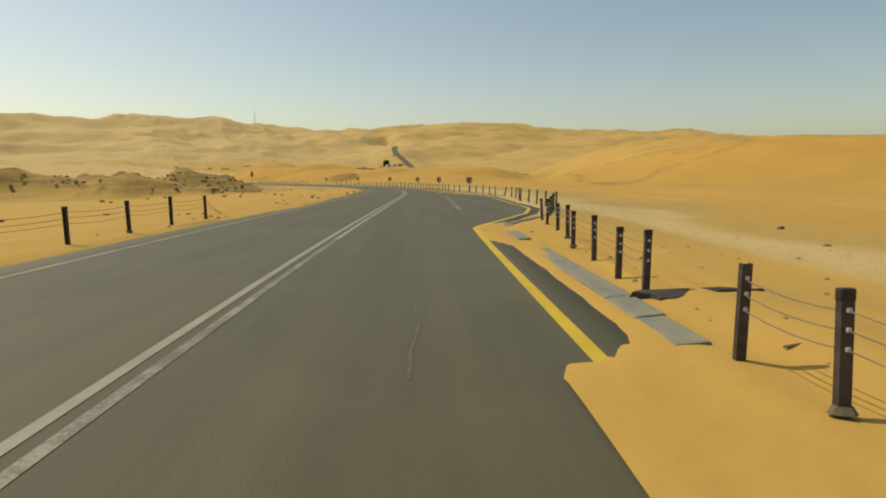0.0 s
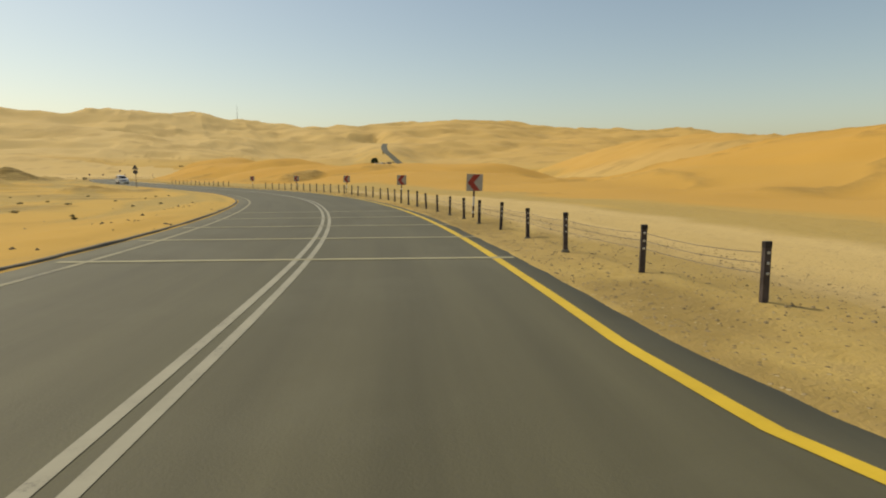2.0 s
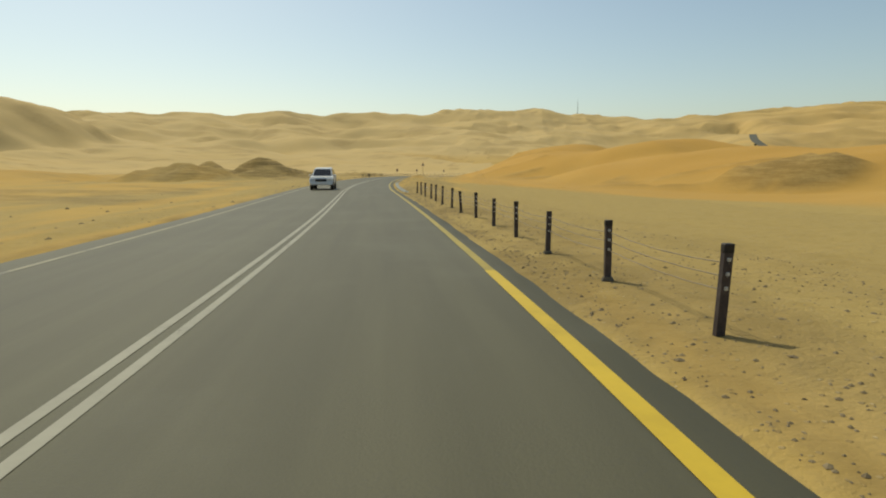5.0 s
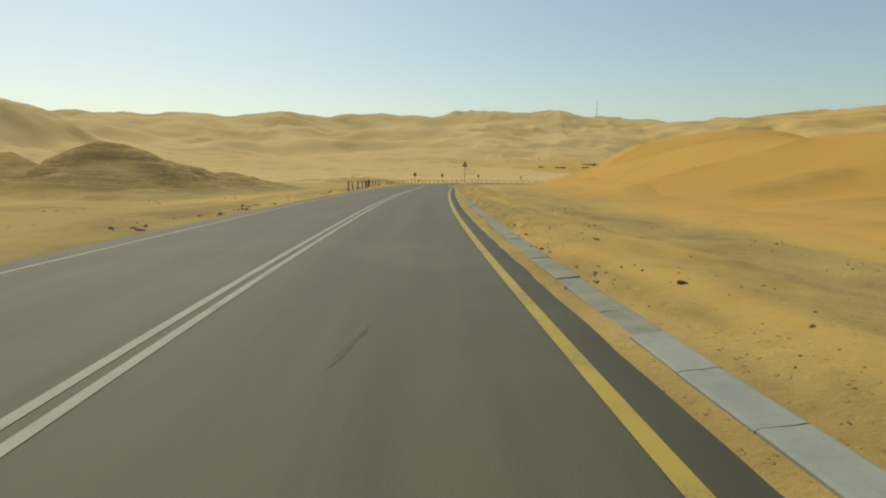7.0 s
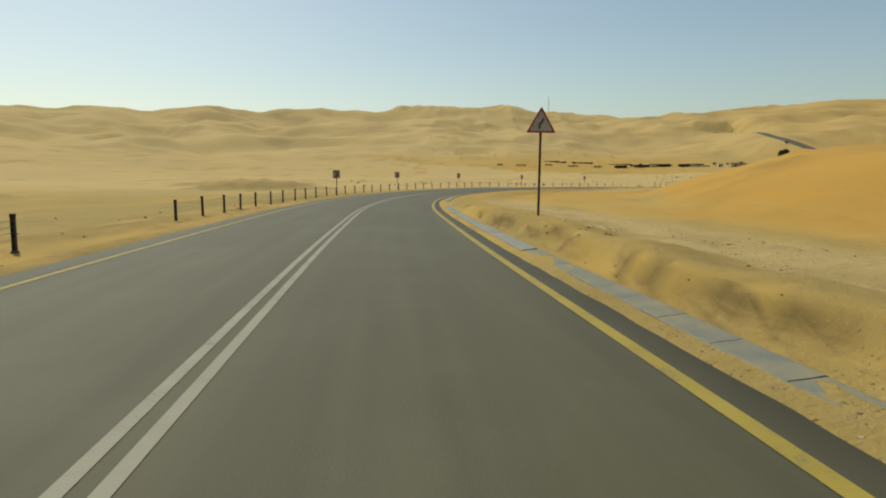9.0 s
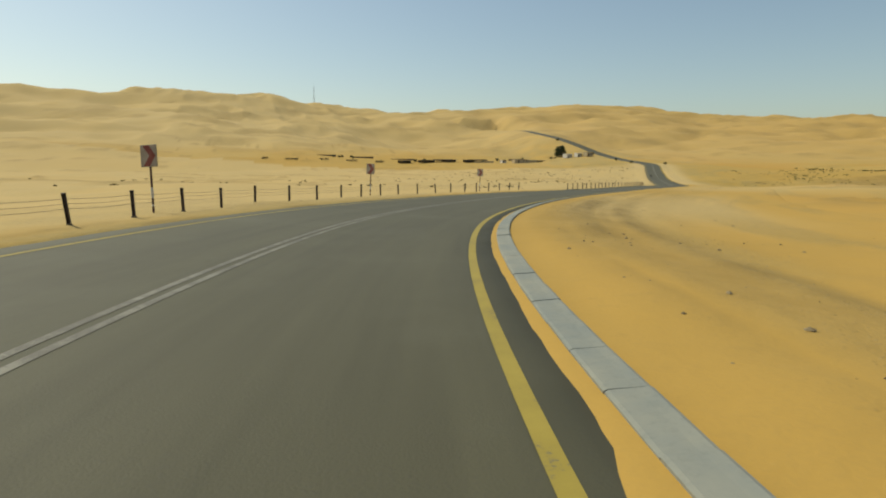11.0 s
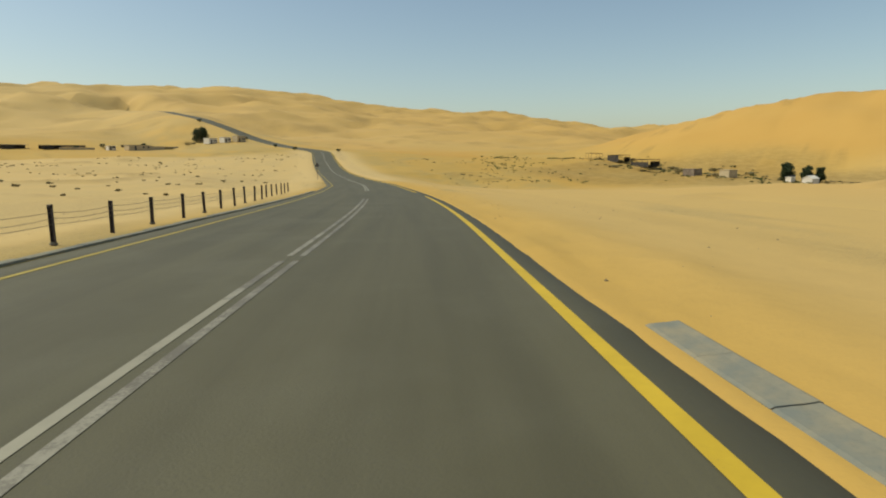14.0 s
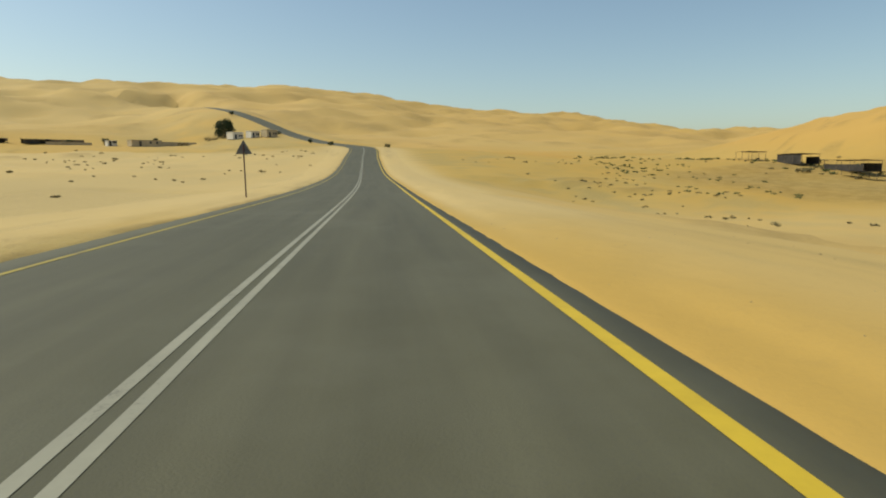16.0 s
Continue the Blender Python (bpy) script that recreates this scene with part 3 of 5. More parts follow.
def gravel(s, u):
    """Where the plain beside the road is pale gravel, in streaks along it."""
    au = np.abs(u)
    streak = fbm(s / 26.0, u / 3.2, 101, 4, 0.6)
    broad = fbm(s / 55.0 + 5, u / 22.0, 103, 3)
    base = np.where(u > 0, np.interp(s, [-60, 10, 30, 190, 215, 300, 340, 380, 470, 560, 700], [0.2, 0.3, 1.0, 1.0, 0.85, 0.75, 0.05, 0.2, 0.05, 0.1, 0.3]),
                    np.interp(s, [-60, 60, 120, 260, 300, 420, 700], [0.1, 0.25, 0.55, 0.5, 0.5, 0.6, 0.6]))
    v = base + 0.55 * streak + 0.45 * broad
    v = v + 0.8 * np.exp(-((u - 11.5 - 1.5 * vnoise(s / 20.0, 0 * s, 105)) / 2.4) ** 2) * smooth01((45 - s) / 15.0)
    return np.clip(smooth01((v - 0.35) / 0.45) * smooth01((90.0 - au) / 50.0) + wheel_tracks(s, u)[0], 0, 1)


def axis(core0, core1, step, ends, cap):
    out = list(np.arange(core0, core1, step))
    for sign, lim in ((1, ends[1]), (-1, ends[0])):
        v, d = (core1 if sign > 0 else core0), step
        run = []
        while sign * v < sign * lim:
            d = min(d * 1.07, cap if abs(v) < 2000 else 400.0)
            v += sign * d
            run.append(v)
        out = out + run if sign > 0 else run[::-1] + out
    return np.array(out)


gx, gy = axis(-46, 150, 1.3, (-4500, 4700), 10.5), axis(-25, 600, 1.3, (-4500, 4800), 9.5)
gxx, gyy = np.meshgrid(gx, gy)
gz, gd, gs = desert(gxx, gyy)
gst, gu, _ = road_coords(gxx, gyy)
gg = gravel(gst, gu)
# under the finer sheets of the shoulders the ground lies deeper
reach = np.where(gu > 0, paved_right(gst), 4.62) + 15.0
gz = gz - 0.4 * smooth01((reach - np.abs(gu)) / 3.0) * (gst > -30) * (gst < 590)
ground = new("ground", grid_mesh("ground", np.column_stack([gxx.ravel(), gyy.ravel(), gz]), len(gy), len(gx), SAND, (("dune", gd), ("soil", gs), ("gravel", gg), ("pale", haze_and_pale_sand(gxx, gyy)))))
tagged(ground, "wind-blown pale and orange desert sand with high dunes", "sand", kind="structure")


def level(x, y):
    return float(desert([x], [y])[0][0])


# ------------------------------------------------------------------ road
def strip(name, s0, s1, ulo, uhi, h, material, parent, step=1.0, cols=1, label="", skirt=0.0, uvs=False, jag=0.0, seed=0):
    """A ribbon along the road between two lines across it."""
    s = np.linspace(s0, s1, max(2, int(round((s1 - s0) / step)) + 1))
    lo = ulo(s) if callable(ulo) else np.full(len(s), float(ulo))
    hi = uhi(s) if callable(uhi) else np.full(len(s), float(uhi))
    if jag:
        lo, hi = lo + jag * fbm(s / 0.9, s * 0 + seed, 71, 4), hi + jag * fbm(s / 0.9, s * 0 + 7 + seed, 72, 4)
    f = np.linspace(0, 1, cols + 1)
    U = lo[:, None] + (hi - lo)[:, None] * f
    Hh = np.full(U.shape, h)
    if skirt:
        U = np.column_stack([U[:, :1] - 0.04, U, U[:, -1:] + 0.04])
        Hh = np.column_stack([Hh[:, :1] - skirt, Hh, Hh[:, -1:] - skirt])
    V = at(np.repeat(s[:, None], U.shape[1], 1), U, Hh)
    uv = np.column_stack([U.ravel(), np.repeat(s, U.shape[1])]) if uvs else None
    me = grid_mesh(name, V.reshape(-1, 3), len(s), U.shape[1], material, uv=uv, smooth=False)
    ob = new(name, me)
    ob.parent = parent
    if label:
        ob["label"] = label
    return ob


road = strip("road", -66, S[-1] - 6, paved_left, paved_right, 0.0, ASPHALT, None, step=0.6, cols=14, skirt=0.22, uvs=True, jag=0.05)
tagged(road, "dusty grey asphalt two-lane road through the desert", "road", kind="structure")

PAINT_H = 0.005
for s0, s1, m in ((-66, 14, WHITE_PAINT), (14, 352, WHITE_PAINT), (352, 410, FAINT_PAINT), (433, 475.6, WHITE_PAINT), (475.6, 478.6, FADED_PAINT), (479.2, 503, FADED_PAINT), (520, 735, WHITE_PAINT)):
    for u in (-0.115, 0.115):
        worn = FADED_PAINT if u > 0 and s0 in (-66, 433) else FAINT_PAINT if u > 0 and s0 in (475.6, 479.2) else m
        strip("centre_line", s0, s1, u - 0.055, u + 0.055, PAINT_H, worn, road, step=0.7, label="worn white double centre line")
strip("edge_line", -66, 17.2, 3.58, 3.74, PAINT_H, YELLOW_PAINT, road, label="yellow edge line")
strip("edge_line", 17.2, 67, lambda s: edge_right(s) - 0.09, lambda s: edge_right(s) + 0.07, PAINT_H, YELLOW_PAINT, road, step=0.4, label="yellow edge line of the lay-by")
strip("edge_line", 67, 160, 3.60, 3.77, PAINT_H, YELLOW_PAINT, road, label="yellow edge line")
strip("edge_line", 160, 436, lambda s: edge_right(s) - 0.085, lambda s: edge_right(s) + 0.06, PAINT_H, PALE_YELLOW, road, label="dusty yellow edge line")
strip("edge_line", 436, 506, lambda s: edge_right(s) - 0.09, lambda s: edge_right(s) + 0.07, PAINT_H, YELLOW_PAINT, road, label="yellow edge line")
strip("edge_line", 513.6, 735, 3.60, 3.77, PAINT_H, YELLOW_PAINT, road, label="yellow edge line")
strip("edge_line", -66, 258, -3.88, -3.76, PAINT_H, PALE_EDGE, road, label="faded pale edge line")
strip("edge_line", 258, 425, -3.88, -3.76, PAINT_H, PALE_YELLOW, road, label="dusty yellow edge line")
strip("edge_line", 425, 735, -3.88, -3.76, PAINT_H, PALE_YELLOW, road, label="dusty yellow edge line")
for i in range(15):
    s0 = 27.9 + 1.62 * i
    strip("lane_dash", s0, s0 + 0.85, 3.60, 3.76, PAINT_H, WHITE_PAINT, road, label="short white lane dash")
for i in range(5):
    s0 = 67.9 + 4.0 * i
    strip("rumble_bar", s0, s0 + 0.2, -4.3, 4.05, 0.009, RUMBLE_PAINT, road, step=0.2, cols=8, label="raised pale rumble bar")

# a long dark crack sealed in the lane, and a few oil stains
strip("tar_seal", 4.2, 7.0, lambda s: 2.06 + 0.05 * fbm(s / 0.5, 0 * s, 81, 3), lambda s: 2.09 + 0.05 * fbm(s / 0.5, 0 * s, 81, 3), 0.004, KERB_DARK, road, step=0.1, label="dark sealed crack")


# a thin drift of sand lying on the lay-by
dr = random.Random(9)
for ds, du, dl, dw in ((38.0, 5.5, 0.5, 0.3),):
    bm = bmesh.new()
    ring = [(1 + 0.25 * math.sin(3 * a + ds) + dr.uniform(-0.12, 0.12), a) for a in np.linspace(0, 6.283, 23)[:-1]]
    mid = bm.verts.new((0, 0, 0.016))
    rim_ = [bm.verts.new((dw * r * math.cos(a), dl * r * math.sin(a), 0.002)) for r, a in ring]
    for k in range(len(rim_)):
        bm.faces.new((mid, rim_[k], rim_[(k + 1) % len(rim_)]))
    ob = new("sand_drift", mesh_from("sand_drift", bm, DRIFT))
    q = at(ds, du)
    ob.matrix_world = pose(q[0], q[1], q[2] + 0.002, 0, 0, heading(ds) + 35)
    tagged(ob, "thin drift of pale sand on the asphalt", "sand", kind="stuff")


for s0, s1, u, slope, w in ((455.1, 456.8, 2.32, -0.36, 0.05), (206.0, 207.3, 2.32, -0.36, 0.045), (223.3, 224.7, 1.68, 0.17, 0.04)):
    def blot(s, sign):
        f = np.sin(np.pi * np.clip((s - s0) / (s1 - s0), 0, 1))
        return u + slope * (s - s0) + sign * w * f * (1 + 0.6 * fbm(s / 0.3, 0 * s + u + sign, 83, 3))
    strip("oil_stain", s0, s1, lambda s: blot(s, -1), lambda s: blot(s, 1), 0.003, STAIN, road, step=0.07, label="faint dark oil stain")


def bank(s, dn):
    """A low washed-out bank of sand behind the gutter."""
    much = np.interp(s, [196, 215, 250, 275, 310, 325], [0.0, 0.08, 0.14, 0.34, 0.32, 0.0])
    wave = 0.35 * vnoise(s / 1.7, 0 * s, 141) + 0.15 * vnoise(s / 0.6, 0 * s, 143)
    return much * smooth01((dn - 0.85 - wave) / 0.3) * smooth01((4.5 - dn) / 2.5)


SURFACE = {}


# sand at the foot of the road, lapping over its edge
def verge(name, side, label):
    s = np.concatenate([np.arange(-40, 600, 0.45), np.arange(600, 735, 1.5)])
    w = np.concatenate([np.arange(0, 2.0, 0.14), np.arange(2.0, 5.0, 0.3), np.arange(5.0, 17.6, 0.42)])
    ss, ww = np.meshgrid(s, w, indexing="ij")
    pave = (paved_right(ss) if side > 0 else -paved_left(ss))
    a = pave - 1.05 + ww
    lap = 1.0 + 0.02 * fbm(ss / 0.6, ss * 0 + side, 91, 4) + 0.02 * fbm(ss / 5.0, ss * 0, 93, 2)
    if side > 0:
        for s0, half, reach in ((-1.0, 7.0, 0.85), (452.0, 9.8, 0.82), (361.0, 2.5, 0.22), (330.0, 8.0, 0.1)):
            lap = lap - reach * smooth01(1.7 * (1 - np.abs(ss - s0) / half)) * (1 + 0.10 * fbm(ss / 2.6, ww / 1.2, 95, 2))
    else:
        for s0, half, reach in ((30.0, 14.0, 0.4),):
            lap = lap - reach * smooth01(1 - np.abs(ss - s0) / half)
    if side > 0:
        lap = lap - 0.62 * smooth01((5.2 - ss) / 0.7 + 0.3 * vnoise(ww / 0.3, ss * 0, 131)) - 0.5 * smooth01((19.6 - ss) / 0.6 + 0.3 * vnoise(ww / 0.3, ss * 0, 137)) * smooth01((ss - 12.5) / 2.0)
    d = ww - lap
    dn = np.clip(ww - 1.0, 0, 4)
    h = np.where(d < 0, 0.4 * d, 0.03 * np.clip(d, 0, 0.3) + 0.012 * np.minimum(dn, 0.7) + 0.075 * np.clip(dn - 0.7, 0, 0.6) + 0.012 * dn)
    if side > 0:
        h = h + bank(ss, ww - 1.0)
    h = h + np.clip((dn - 0.55) / 0.8, 0, 1) * (0.028 * fbm(ss / 0.8, ww / 0.7, 97, 3) + 0.05 * fbm(ss / 4.0, ww / 2.5, 98, 2))
    h = h + 0.03 * smooth01((d - 0.05) / 0.2) * smooth01((d - 0.05) / 0.2) * np.interp(ss, [16, 31, 34, 220, 226, 296, 304, 446, 450, 486, 490], [1, 0.9, 0, 0, 1.2, 1.2, 0, 0, 1.1, 1.1, 0]) * (side > 0) * fbm(ss / 1.3, ww / 0.45, 133, 3)
    V = at(ss, side * a, h).reshape(-1, 3)
    gz_, gd_, gs_ = desert(V[:, 0], V[:, 1])
    f = smooth01((ww.ravel() - 2.2) / 4.2)
    sr, ur, wr = ss.ravel(), side * a.ravel(), ww.ravel()
    rut = wheel_tracks(sr, ur)[1] + (0.016 + (0.02 + 0.03 * smooth01((sr - 190) / 20)) * smooth01((sr - 60) / 20) * smooth01((330 - sr) / 20) * (side > 0)) * fbm(sr / 1.6, wr / 0.9, 99, 4, 0.6)
    sink = 0.45 * smooth01((wr - 15.4) / 1.8) + 0.6 * smooth01((sr - 585) / 10.0) * smooth01((wr - 6.0) / 2.0) + 0.6 * smooth01((-28 - sr) / 8.0) * smooth01((wr - 6.0) / 2.0)
    V[:, 2] = V[:, 2] * (1 - f) + gz_ * f + 0.02 * (1 - f) + rut * smooth01((wr - 1.6) / 1.5) - sink
    SURFACE[side] = (s, w, V[:, 2].reshape(len(s), len(w)))
    if side > 0:
        drift = np.interp(sr, [-40, 18, 30, 325, 345, 470, 520], [0.5, 0.5, 0.0, 0.0, 0.36, 0.25, 0.1])
        crumbs = np.interp(sr, [45, 64, 190, 205, 330], [0, 0.6, 0.6, 0.44, 0.3]) * smooth01((330 - sr) / 15) * smooth01((np.interp(sr, [190, 215], [4.2, 9.0]) - wr) / 2.0) * smooth01(np.interp(sr, [190, 215], [0.85, 0.5]) + fbm(sr / 2.2, wr / 0.8, 121, 3, 0.6))
        dark = np.clip(0.6 * wheel_tracks(sr, ur)[0] * np.where((sr > 255) & (sr < 345), 0.25, 1.0) + crumbs, 0, 0.8)
        scar = bank(sr, wr - 0.85) - bank(sr, wr - 1.15)
        dark = np.maximum(dark, np.clip(7.0 * scar * smooth01(0.45 + 1.2 * fbm(sr / 1.1, wr / 0.6, 127, 3, 0.6)), 0, 0.9))
    else:
        drift = np.interp(sr, [-40, 60, 90], [0.5, 0.5, 0.0])
        dark = 0.5 * smooth01((1.6 - wr) / 0.5) * smooth01(0.4 + fbm(sr / 2.6, wr / 0.6, 123, 3, 0.6))
        dirt = smooth01((sr - 215) / 25) * smooth01((352 - sr) / 20) * smooth01((7.0 - wr) / 3.0)
        dark = np.maximum(dark, 0.6 * dirt * smooth01(0.55 + fbm(sr / 5.0, wr / 0.8, 125, 4, 0.6)))
    ob = new(name, grid_mesh(name, V, len(s), len(w), VERGE, (("dune", np.maximum(gd_ * (0.6 + 0.4 * f), drift)), ("soil", np.maximum(gs_, dark)), ("gravel", gravel(ss.ravel(), side * a.ravel())), ("pale", haze_and_pale_sand(V[:, 0], V[:, 1])))))
    return tagged(ob, label, "sand", kind="structure")


verge("verge_right", 1, "gravelly sand shoulder lapping over the asphalt edge")
verge("verge_left", -1, "sandy road shoulder with small stones")
# ------------------------------------------------------------------ gutters and kerb
def gutter_mesh(length, material):
    """A dished concrete block, along y, 0.34 wide."""
    bm = bmesh.new()
    prof = [(0.0, -0.2), (0.0, 0.0), (0.03, 0.014), (0.12, 0.022), (0.22, 0.028), (0.31, 0.04), (0.34, 0.03), (0.34, -0.2)]
    a = [bm.verts.new((x, 0.006, z)) for x, z in prof]
    b = [bm.verts.new((x, length - 0.006, z)) for x, z in prof]
    bm.faces.new(a)
    bm.faces.new(b[::-1])
    for i in range(len(prof)):
        j = (i + 1) % len(prof)
        bm.faces.new((a[j], a[i], b[i], b[j]))
    bmesh.ops.recalc_face_normals(bm, faces=bm.faces)
    return mesh_from("gutter_block", bm, material)


GUTTER = gutter_mesh(1.0, CONCRETE)
OLD_GUTTER = gutter_mesh(1.0, OLD_CONCRETE)


def gutter_run(s0, s1, ufun, side, label, skip=(), lift=0.045, block=None, sink=0.022):
    root = empty("gutter", Matrix.Translation(at(s0, ufun(s0)).tolist()))
    tagged(root, label, "gutter", kind="structure")
    inv = root.matrix_world.inverted()
    rnd = random.Random(int(s0))
    for i in range(int(s1 - s0)):
        s = s0 + i
        if any(a <= s <= b for a, b in skip):
            continue
        ends = [e for e in (s0, s1) if e not in (224, 300, 350, 432, 447)] + [e for k in skip for e in k] + [-99]
        sunk = sink * max(0.0, 2.6 - min(abs(s + 0.5 - e) for e in ends))
        p, q = Vector(at(s, ufun(s))), Vector(at(s + 1.0, ufun(s + 1.0)))
        yaw = math.degrees(math.atan2(-(q.x - p.x), q.y - p.y))
        pitch = math.degrees(math.atan2(q.z - p.z, 1.0))
        ob = new("gutter_block", block or GUTTER)
        ob.parent = root
        ob.matrix_basis = inv @ pose(p.x, p.y, p.z + lift - sunk + rnd.uniform(-0.008, 0.008), pitch + rnd.uniform(-0.3, 0.3), rnd.uniform(-1, 1), yaw + rnd.uniform(-0.4, 0.4)) @ Matrix.Diagonal((1, (q - p).length, 1, 1))
    return root


gutter_run(5, 16, lambda s: 4.42, 1, "grey concrete gutter showing through drifted sand", ((12, 13),), 0.042, OLD_GUTTER, 0.010)
gutter_run(18, 30, lambda s: float(np.interp(s, [17.5, 19.2, 21.2, 25.0, 29.0, 31.0], [4.3, 4.78, 5.85, 7.45, 8.5, 8.75])), 1, "grey concrete gutter half buried in sand beside the lay-by", (), 0.052, OLD_GUTTER)
gutter_run(50, 58, lambda s: float(edge_right(s)) + 0.95, 1, "grey concrete gutter at the end of the lay-by")
gutter_run(191, 224, lambda s: 4.30, 1, "grey concrete gutter along the sandy shoulder")
gutter_run(224, 300, lambda s: 4.34, 1, "grey concrete gutter half covered by sand", ((256, 263),), 0.034, OLD_GUTTER)
gutter_run(300, 350, lambda s: 4.30 + 0.14 * float(smooth01((s - 310) / 35.0)), 1, "grey concrete gutter leading into the bend", ((322, 327),))
gutter_run(350, 432, lambda s: 4.44, 1, "pale grey concrete gutter of single blocks beside the bend")
gutter_run(432, 447, lambda s: 4.44, 1, "pale grey concrete gutter sinking into the sand", (), 0.026)
gutter_run(447, 474, lambda s: 4.42 - 0.12 * float(smooth01((s - 448) / 20.0)), 1, "pale grey gutter half covered by drifted sand", ((454, 454), (468, 470)), 0.036, OLD_GUTTER, 0.006)
gutter_run(436, 522, lambda s: -4.86, -1, "grey concrete gutter below the cable barrier", (), 0.02, OLD_GUTTER)


def kerb_run(s0, s1, u0, u1, label):
    s = np.arange(s0, s1, 0.6)
    prof = [(0.0, -0.15), (0.02, 0.045), (0.06, 0.06), (0.12, 0.055), (0.16, -0.15)]
    U = np.array([u0 + (u1 - u0) * p[0] / 0.16 for p in prof])
    Hh = np.array([p[1] for p in prof])
    V = at(np.repeat(s[:, None], len(prof), 1), U[None, :], Hh[None, :] + 0.012 * fbm(s / 1.5, 0 * s, 3, 3)[:, None])
    ob = new("kerb", grid_mesh("kerb", V.reshape(-1, 3), len(s), len(prof), KERB_DARK, smooth=False))
    return tagged(ob, label, "kerb", kind="structure")


kerb_run(54, 158, -4.58, -4.76, "low dark asphalt kerb along the bend")


# ------------------------------------------------------------------ cable barriers
def post_mesh():
    """A C-shaped steel post 0.76 m high, sunk 0.35 m."""
    bm = bmesh.new()
    prof = [(-0.042, -0.028), (0.042, -0.028), (0.042, 0.028), (0.035, 0.028), (0.035, -0.021), (-0.035, -0.021), (-0.035, 0.028), (-0.042, 0.028)]
    lo = [bm.verts.new((x, y, -0.35)) for x, y in prof]
    hi = [bm.verts.new((x, y, 0.74)) for x, y in prof]
    bm.faces.new(lo[::-1])
    bm.faces.new(hi)
    for i in range(len(prof)):
        j = (i + 1) % len(prof)
        bm.faces.new((lo[i], lo[j], hi[j], hi[i]))
    bmesh.ops.recalc_face_normals(bm, faces=bm.faces)
    return mesh_from("post", bm, POST_STEEL)


def cap_mesh():
    bm = bmesh.new()
    box(bm, 0, 0, 0.72, 0.096, 0.068, 0.08, bevel=0.008)
    return mesh_from("cap", bm, CAP_STEEL)


def clip_mesh():
    bm = bmesh.new()
    box(bm, 0, -0.036, 0, 0.03, 0.022, 0.03, bevel=0.004)
    return mesh_from("cable_clip", bm, CLIP)


# a low, uneven dark lump round the foot of a post
def foot_lump_mesh():
    bm = bmesh.new()
    bmesh.ops.create_cone(bm, cap_ends=True, segments=9, radius1=0.075, radius2=0.05, depth=0.05, matrix=Matrix.Translation((0, 0, 0.012)))
    for v in bm.verts:
        v.co.x *= 1 + 0.25 * math.sin(7 * v.co.y + 2)
        v.co.y *= 1 + 0.2 * math.sin(31 * v.co.x)
    return mesh_from("foot_lump", bm, KERB_DARK)


POST, CAP, CLIPS, FOOT_LUMP = post_mesh(), cap_mesh(), clip_mesh(), foot_lump_mesh()
CABLE_H = (0.63, 0.51, 0.39)


def interp(table):
    xs, ys = [t[0] for t in table], [t[1] for t in table]
    return lambda s: float(np.interp(s, xs, ys))


def foot(s, u):
    """The level of the sand where a thing stands beside the road."""
    p = at(s, u)
    f = float(smooth01((abs(u) - (float(paved_right(s)) if u > 0 else 4.62) + 1.05 - 2.2) / 4.2))
    up = float(bank(np.array([s]), np.array([u - float(paved_right(s)) + 0.05]))[0]) if u > 0 else 0.0
    return (float(p[2] + 0.08) + up) * (1 - f) + level(p[0], p[1]) * f


def stations(known, step):
    """Post places: the known ones, and even ones between and past them."""
    out = []
    for a, b in zip(known, known[1:]):
        n = max(1, round((b - a) / step))
        out += [a + (b - a) * i / n for i in range(n)]
    return out + [known[-1]]


